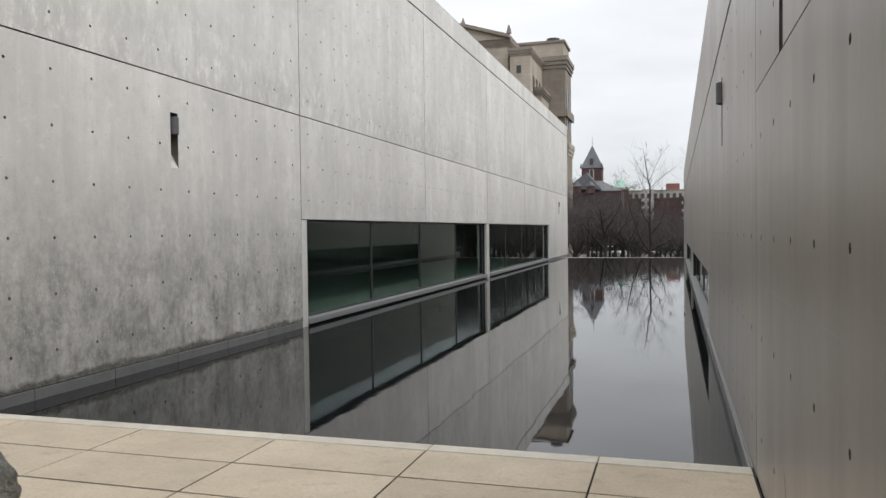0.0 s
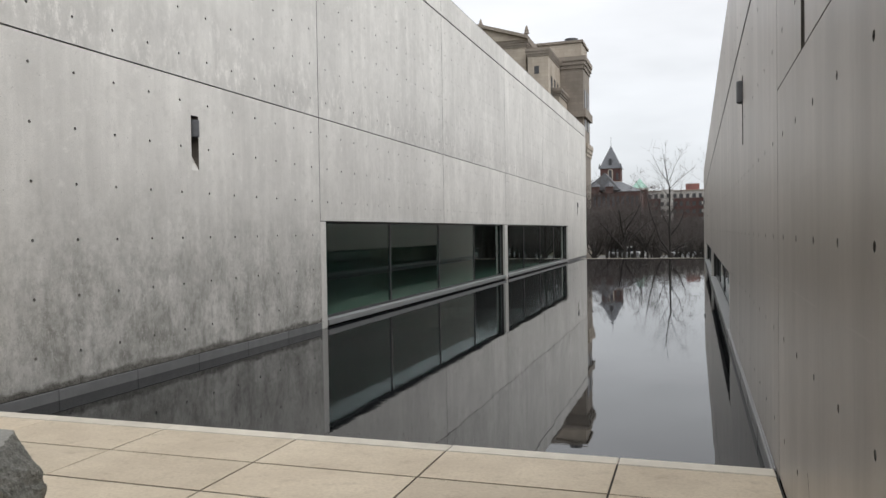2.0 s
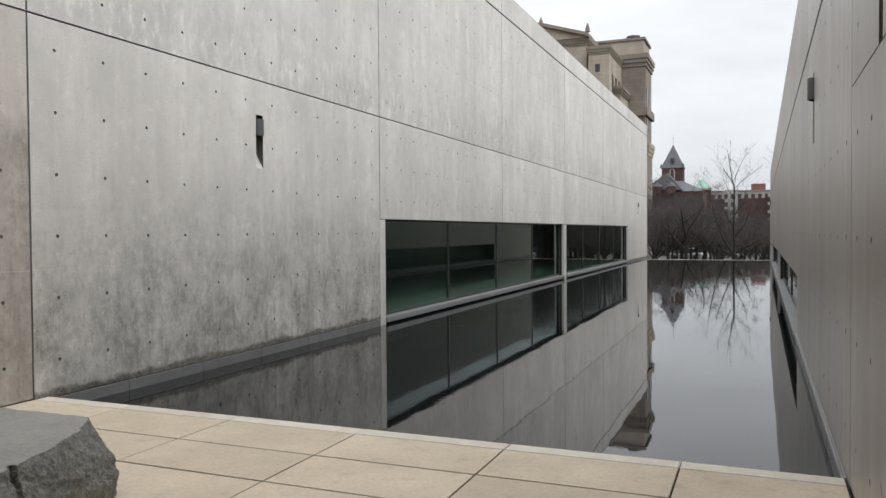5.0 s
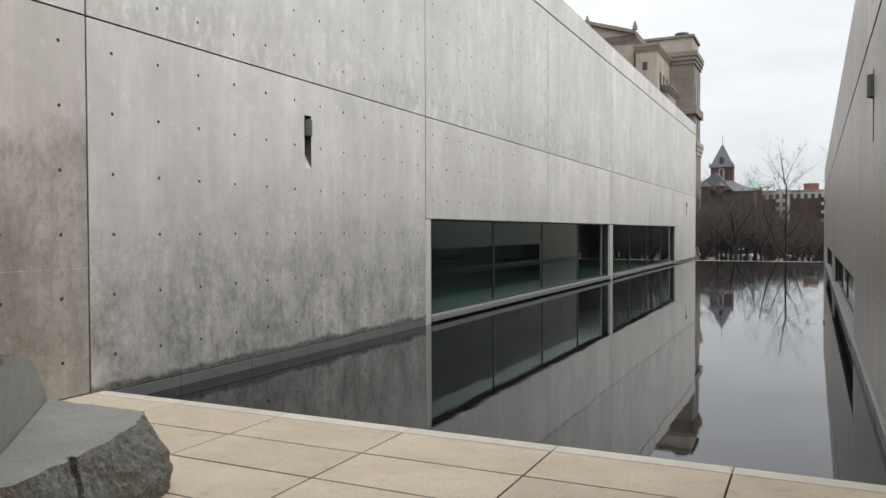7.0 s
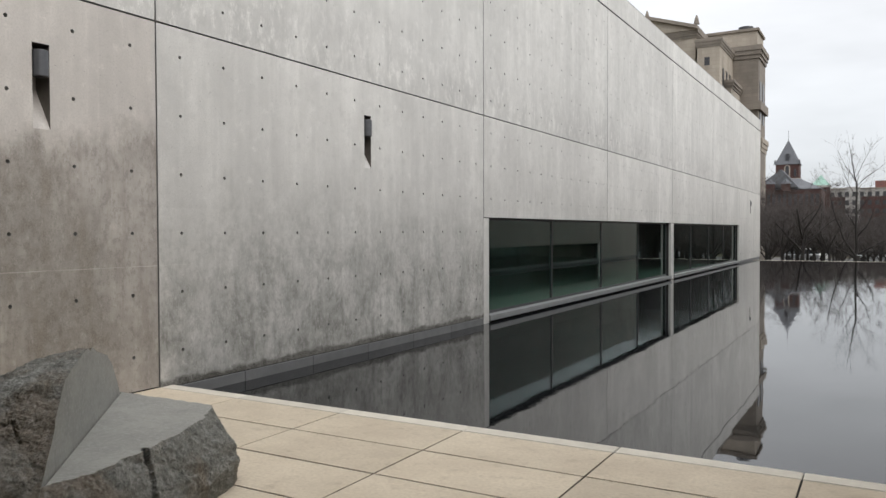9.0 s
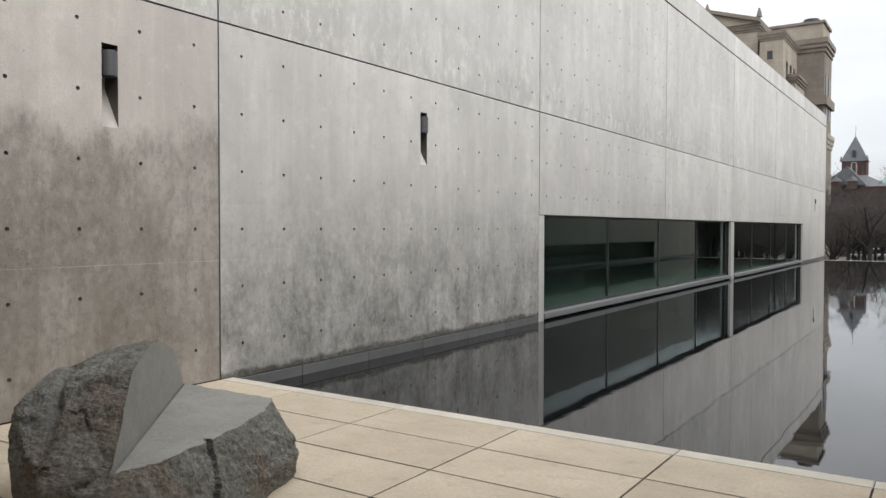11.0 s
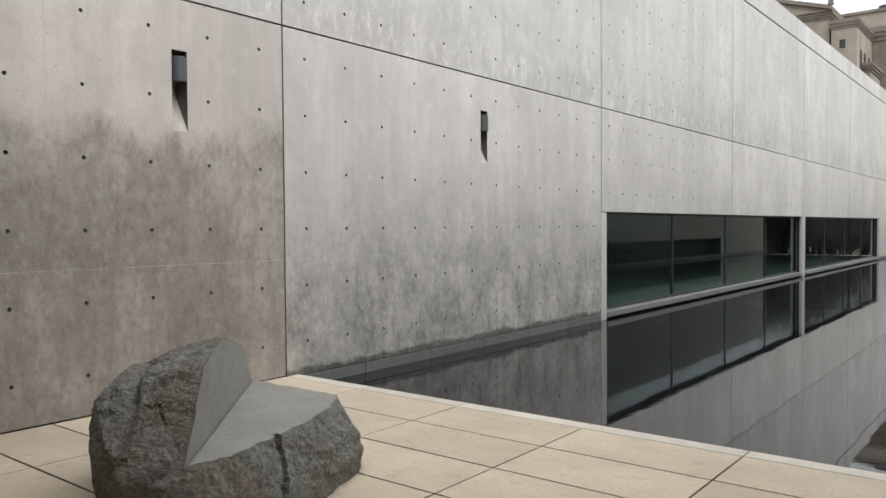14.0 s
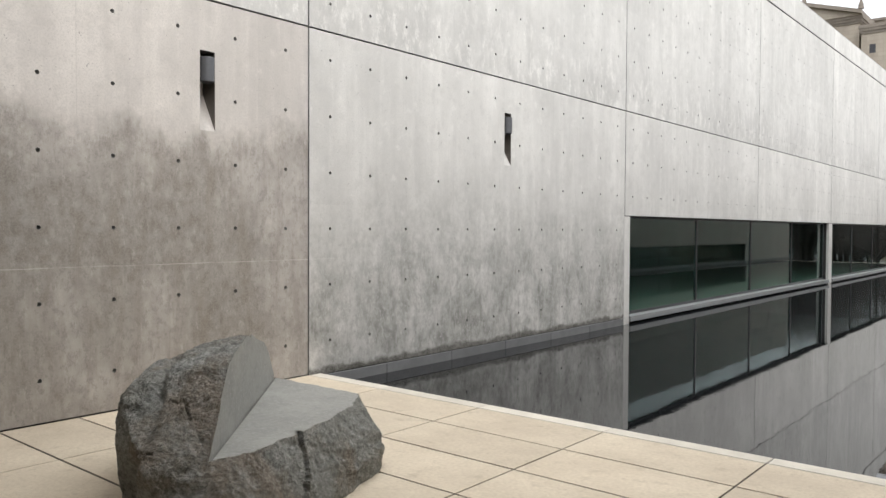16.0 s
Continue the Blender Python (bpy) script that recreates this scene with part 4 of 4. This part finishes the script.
def brick_block():
    D = 300.0
    h = thing("apartment_building", "long red brick apartment building with pale bands", "building")
    a, b = far(-5.4, 6.1, D), far(2.3, 6.1, D)
    part("wall", box(a.x, b.x, D, D + 20, GROUND_Z, a.z), M_BRICK, h)
    z1 = far(0, 5.35, D).z
    part("pale_storey", box(a.x - 0.1, b.x + 0.1, D - 0.15, D + 20, z1, a.z + 0.2), M_PALE, h)
    part("parapet", box(a.x - 0.4, b.x + 0.4, D - 0.5, D + 20.4, a.z + 0.2, a.z + 0.7), M_ASHLAR_DK, h)
    w0, w1 = far(-3.6, 6, D), far(-2.1, 6, D)
    part("bay", box(w0.x, w1.x, D - 1.2, D, GROUND_Z, a.z + 1.0), M_PALE, h, "pale projecting stair bay")
    k0, k1, kz = far(-0.65, 6, D), far(1.0, 6, D), far(0, 7.2, D).z
    part("penthouse", box(k0.x, k1.x, D + 6, D + 14, a.z, kz), M_BRICK2, h)
    for i in range(10):
        x = a.x + 1.3 + i * (b.x - a.x - 2.6) / 9
        for j in range(4):
            z = a.z - 1.5 - j * 2.9
            part("window", box(x - 0.62, x + 0.62, D - 0.25 if not w0.x - 0.7 < x < w1.x + 0.7 else D - 1.3, D + 0.1, z - 0.8, z + 0.8), M_DARKWIN, h)
    m0, m1 = far(1.25, 6, D - 4), far(2.6, 6, D - 4)
    for j in range(4):
        z = a.z - 0.6 - j * 2.9
        part("balcony", box(m0.x, m1.x, D - 3.2, D, z - 1.3, z - 0.3), M_PALE, h)
    g = thing("copper_roofed_pavilion", "small brick pavilion with a green copper hipped roof", "building")
    D2 = 280.0
    g0, g1, gp = far(-7.2, 6.75, D2), far(-5.25, 6.75, D2), far(-6.2, 8.0, D2)
    part("wall", box(g0.x, g1.x, D2, D2 + (g1.x - g0.x), GROUND_Z, g0.z), M_BRICK, g)
    part("eaves", box(g0.x - 0.3, g1.x + 0.3, D2 - 0.3, D2 + (g1.x - g0.x) + 0.3, g0.z - 0.7, g0.z), M_PALE, g)
    part("roof", cyl((g1.x - g0.x) * 0.74, g0.z, gp.z, 4, 0.05, (0, 0)), M_COPPER, g, "green copper hipped roof").matrix_local = Matrix.Translation(((g0.x + g1.x) / 2, D2 + (g1.x - g0.x) / 2, 0)) @ Matrix.Translation((0, 0, g0.z)) @ Matrix.Rotation(radians(45), 4, "Z") @ Matrix.Translation((0, 0, -g0.z))


brick_block()

# ---- bare winter trees ----
M_BARK = plain("dark_wet_bark", (0.022, 0.019, 0.017), 0.9, var=0.25, scale=3)
M_TWIG = plain("brown_twigs", (0.066, 0.056, 0.052), 0.9, var=0.25, scale=0.6)


class Tubes:
    """Collects tapered tubes as plain lists of vertices and faces."""

    def __init__(self):
        self.v, self.f = [], []

    def add(self, pts, radii, sides):
        base = len(self.v)
        for i, p in enumerate(pts):
            d = (pts[min(i + 1, len(pts) - 1)] - pts[max(i - 1, 0)]).normalized()
            a = d.orthogonal().normalized()
            b = d.cross(a)
            for s in range(sides):
                w = s * 2 * math.pi / sides
                self.v.append(p + radii[i] * (a * math.cos(w) + b * math.sin(w)))
        for i in range(len(pts) - 1):
            for s in range(sides):
                q = base + i * sides + s
                r = base + i * sides + (s + 1) % sides
                self.f.append((q, r, r + sides, q + sides))

    def mesh(self, name, mat, parent):
        me = bpy.data.meshes.new(name)
        me.from_pydata([tuple(v) for v in self.v], [], self.f)
        me.materials.append(mat)
        ob = new(name, me)
        ob.parent = parent
        return ob


def grow(rng, wood, twigs, p, d, length, r, depth):
    pts, radii = [p.copy()], [r]
    n = 4
    for i in range(n):
        d = (d + Vector((rng.gauss(0, 0.13), rng.gauss(0, 0.13), rng.gauss(0.03, 0.10)))).normalized()
        p = p + d * (length / n)
        pts.append(p.copy())
        radii.append(r * (1 - 0.55 * (i + 1) / n))
    (wood if r > 0.03 else twigs).add(pts, radii, 6 if r > 0.06 else (4 if r > 0.025 else 3))
    if depth == 0:
        return
    for i in range(rng.choice((3, 4, 4, 5))):
        k = rng.randint(1, n)
        side = Vector((rng.gauss(0, 1), rng.gauss(0, 1), rng.gauss(0.25, 0.5))).normalized()
        nd = (d * rng.uniform(0.4, 0.9) + side * rng.uniform(0.5, 0.9)).normalized()
        grow(rng, wood, twigs, pts[k], nd, length * rng.uniform(0.48, 0.78), max(radii[k] * rng.uniform(0.45, 0.7), 0.006), depth - 1)


def limb(rng, wood, twigs, pts, r0, depth=2):
    pts = [Vector((x, rng.gauss(0, 0.25) * (i > 0), z)) for i, (x, z) in enumerate(pts)]
    fine, radii = [], []
    for i, (a, b) in enumerate(zip(pts, pts[1:])):
        for s in range(3):
            fine.append(a.lerp(b, s / 3) + Vector((rng.gauss(0, 0.03), rng.gauss(0, 0.03), 0)))
    fine.append(pts[-1])
    radii = [r0 * (1 - 0.9 * i / (len(fine) - 1)) for i in range(len(fine))]
    wood.add(fine, radii, 6)
    for i in range(2, len(fine)):
        for _ in range(2):
            d = (fine[i] - fine[i - 1]).normalized()
            side = Vector((rng.gauss(0, 1), rng.gauss(0, 0.8), rng.gauss(0.75, 0.5))).normalized()
            grow(rng, wood, twigs, fine[i], (d * 0.6 + side * 0.7).normalized(), rng.uniform(0.5, 1.2), max(radii[i] * 0.4, 0.006), depth - 1 if rng.random() < 0.5 else depth)


def hero_tree():
    rng = random.Random(5)
    s = far(-2.5, 0, 62.0)
    tree = thing("bare_tree", "leafless spreading tree with dark low-forked limbs behind the pool", "tree", "bare trees", (s.x, 62.0, 0))
    wood, twigs = Tubes(), Tubes()
    wood.add([Vector((0, 0, z)) for z in (GROUND_Z, -1.6, -0.3)], [0.34, 0.26, 0.22], 8)
    for pts, r, dep in ((((0, -0.3), (-0.06, 1.7), (-0.04, 4.3), (-0.22, 5.8), (-0.55, 7.7)), 0.105, 1),
                        (((-0.05, -0.35), (-0.93, 1.05), (-1.55, 3.0), (-1.85, 4.9)), 0.10, 2),
                        (((-0.1, -0.5), (-1.35, 0.35), (-2.5, 1.2)), 0.08, 2),
                        (((0.05, -0.2), (0.97, 0.35), (2.2, 1.0)), 0.085, 2),
                        (((-0.04, 1.0), (0.76, 2.1), (1.25, 3.6)), 0.07, 2),
                        (((-0.05, 1.6), (-0.7, 2.9), (-0.95, 4.3)), 0.05, 2),
                        (((-0.04, 2.6), (0.6, 3.7), (0.9, 5.0)), 0.04, 2),
                        (((-0.05, 4.6), (0.55, 5.3), (1.65, 6.1)), 0.032, 1),
                        (((-0.15, 5.2), (0.3, 6.2), (0.95, 7.5)), 0.028, 1),
                        (((-0.12, 5.0), (-0.7, 6.0), (-1.5, 7.6)), 0.028, 1),
                        (((-0.05, 3.8), (-0.6, 4.9), (-1.0, 6.2)), 0.03, 1)):
        limb(rng, wood, twigs, pts, r, dep)
    wood.mesh("trunk", M_BARK, tree)
    twigs.mesh("crown", M_TWIG, tree)


hero_tree()


def tree_kind(seed, height):
    rng = random.Random(seed)
    tree = thing("bare_tree", "leafless dark tree in the winter woodland beyond the pool", "tree", "bare trees", (0, 0, 0))
    wood, twigs = Tubes(), Tubes()
    h = height * 0.3
    wood.add([Vector((0, 0, 0)), Vector((rng.gauss(0, 0.1), 0, h * 0.5)), Vector((rng.gauss(0, 0.2), 0, h))], [0.19, 0.14, 0.11], 7)
    for i in range(6):
        a = i * 2.4 + rng.random()
        d = Vector((math.cos(a) * 0.55, math.sin(a) * 0.55, rng.uniform(0.5, 1.2))).normalized()
        grow(rng, wood, twigs, Vector((0, 0, h * rng.uniform(0.6, 1.0))), d, height * rng.uniform(0.26, 0.36), 0.078, 4)
    wood.mesh("trunk", M_BARK, tree)
    twigs.mesh("crown", M_TWIG, tree)
    return tree


kinds = [tree_kind(s, 9.6) for s in (11, 12, 13)]
rng = random.Random(3)
spots = []
for i in range(112):
    y = rng.uniform(66, 103)
    x100 = rng.uniform(-16.5, 4.0) if i < 64 else (rng.uniform(7.5, 12) if i < 80 else rng.uniform(11, 45))
    spots.append((far(x100, 0, y).x, y))
for i, (x, y) in enumerate(spots):
    m = Matrix.Translation((x, y, GROUND_Z)) @ Matrix.Rotation(rng.uniform(0, 6.28), 4, "Z") @ Matrix.Scale(rng.uniform(0.86, 1.12) if x < -0.05 * y else (rng.uniform(0.6, 0.85) if i < 64 else (rng.uniform(1.2, 1.5) if i < 80 else rng.uniform(1.5, 2.0))), 4)
    if i < 3:
        kinds[i].matrix_world = m
    else:
        copy_thing(kinds[i % 3], m)


def thicket():
    """Dense brush under the trees."""
    rng = random.Random(8)
    t = Tubes()
    for i in range(15000):
        y = rng.uniform(121, 190)
        x = far(rng.uniform(-17, 5) if i % 3 else rng.uniform(8.0, 26), 0, y).x
        h = rng.uniform(1.5, 6.2) * (0.8 + (y - 64) / 130)
        h *= 1.0 if x < -0.05 * y else (0.7 if i % 3 else 2.6)
        p = Vector((x, y, GROUND_Z))
        lean = Vector((rng.gauss(0, 0.28), rng.gauss(0, 0.2), 1)).normalized()
        q = p + lean * h * 0.55
        r = q + (lean + Vector((rng.gauss(0, 0.4), 0, 0))).normalized() * h * 0.45
        t.add([p, q, r], [0.035, 0.026, 0.012], 3)
        for _ in range(2):
            b = p.lerp(q, rng.uniform(0.3, 1))
            e = b + Vector((rng.gauss(0, 0.8), rng.gauss(0, 0.3), rng.uniform(0.3, 1.2)))
            t.add([b, e], [0.022, 0.01], 3)
    ob = t.mesh("thicket", M_TWIG, None)
    tagged(ob, "dense brown leafless brush under the trees", "brush", kind="stuff")


thicket()


# ---- parked cars under the trees ----
M_CARGLASS = plain("car_glass", (0.02, 0.022, 0.025), 0.15)
M_TYRE = plain("tyre_rubber", (0.02, 0.02, 0.02), 0.9)


def parked_car(x, y, turn, mat, colour):
    car = thing("parked_car", colour + " car parked on the road behind the trees", "car", "parked cars", pose(x, y, GROUND_Z, 0, 0, turn))
    bm = box(-2.2, 2.2, -0.86, 0.86, 0.28, 0.86, 0.12)
    part("body", bm, mat, car)
    bm = bmesh.new()
    lo = [bm.verts.new((px, py, 0.86)) for px, py in ((-1.7, -0.8), (1.1, -0.8), (1.1, 0.8), (-1.7, 0.8))]
    hi = [bm.verts.new((px, py, 1.42)) for px, py in ((-1.2, -0.66), (0.4, -0.66), (0.4, 0.66), (-1.2, 0.66))]
    for i in range(4):
        bm.faces.new((lo[i], lo[(i + 1) % 4], hi[(i + 1) % 4], hi[i]))
    bm.faces.new(lo[::-1])
    bm.faces.new(hi)
    cabin = part("cabin", bm, M_CARGLASS, car)
    part("roof", box(-1.2, 0.4, -0.66, 0.66, 1.421, 1.47, 0.01), mat, cabin)
    for px in (-1.4, 1.4):
        for py in (-0.8, 0.8):
            w = part("wheel", cyl(0.32, -0.1, 0.1, 16), M_TYRE, car)
            w.matrix_local = Matrix.Translation((px, py, 0.32)) @ Matrix.Rotation(radians(90), 4, "X")
    return car


M_CARS = [(plain("white_car_paint", (0.75, 0.75, 0.74), 0.3, var=0.03), "white"), (plain("silver_car_paint", (0.30, 0.31, 0.32), 0.35, 0.3, var=0.03), "silver")]
slab("road", "pale worn concrete road behind the trees", -140, 160, 106, 119, GROUND_Z - 0.2, GROUND_Z + 0.012, plain("worn_road", (0.13, 0.128, 0.124), 0.95, var=0.2, scale=0.5, spec=0.03), "road")
for i, x100 in enumerate((-8.3, -7.3, -0.6, 9.5, 12.5, 16.0)):
    yy = 108 + 2 * (i % 2)
    parked_car(far(x100, 0, yy).x, yy, 4 * (i % 3), *M_CARS[0 if i == 1 else 1]).matrix_world.translation.z += 0.012

# ---- a few fallen leaves afloat on the pool ----
M_LEAF = plain("bleached_leaf", (0.36, 0.31, 0.24), 0.8, var=0.25, scale=30)
rng = random.Random(17)
leaf = thing("floating_leaf", "small pale fallen leaf afloat on the pool", "leaf", "leaves on the pool")
bm = bmesh.new()
mid = [bm.verts.new((0.028 * (i - 2) / 2, 0, 0.004 + 0.004 * abs(i - 2))) for i in range(5)]
for side in (-1, 1):
    edge = [bm.verts.new((0.028 * (i - 2) / 2, side * w, 0.007 + 0.004 * abs(i - 2))) for i, w in ((1, 0.011), (2, 0.015), (3, 0.010))]
    bm.faces.new((mid[0], mid[1], edge[0]))
    bm.faces.new((mid[1], mid[2], edge[1], edge[0]))
    bm.faces.new((mid[2], mid[3], edge[2], edge[1]))
    bm.faces.new((mid[3], mid[4], edge[2]))
bmesh.ops.solidify(bm, geom=bm.faces[:], thickness=0.0012)
part("blade", bm, M_LEAF, leaf)
for i in range(8):
    m = Matrix.Translation((rng.uniform(-5.0, -0.6), rng.uniform(6.3, 21.0), WATER_Z + 0.0005)) @ Matrix.Rotation(rng.uniform(0, 6.28), 4, "Z") @ Matrix.Scale(rng.uniform(0.5, 0.75), 4)
    if i:
        copy_thing(leaf, m)
    else:
        leaf.matrix_world = m
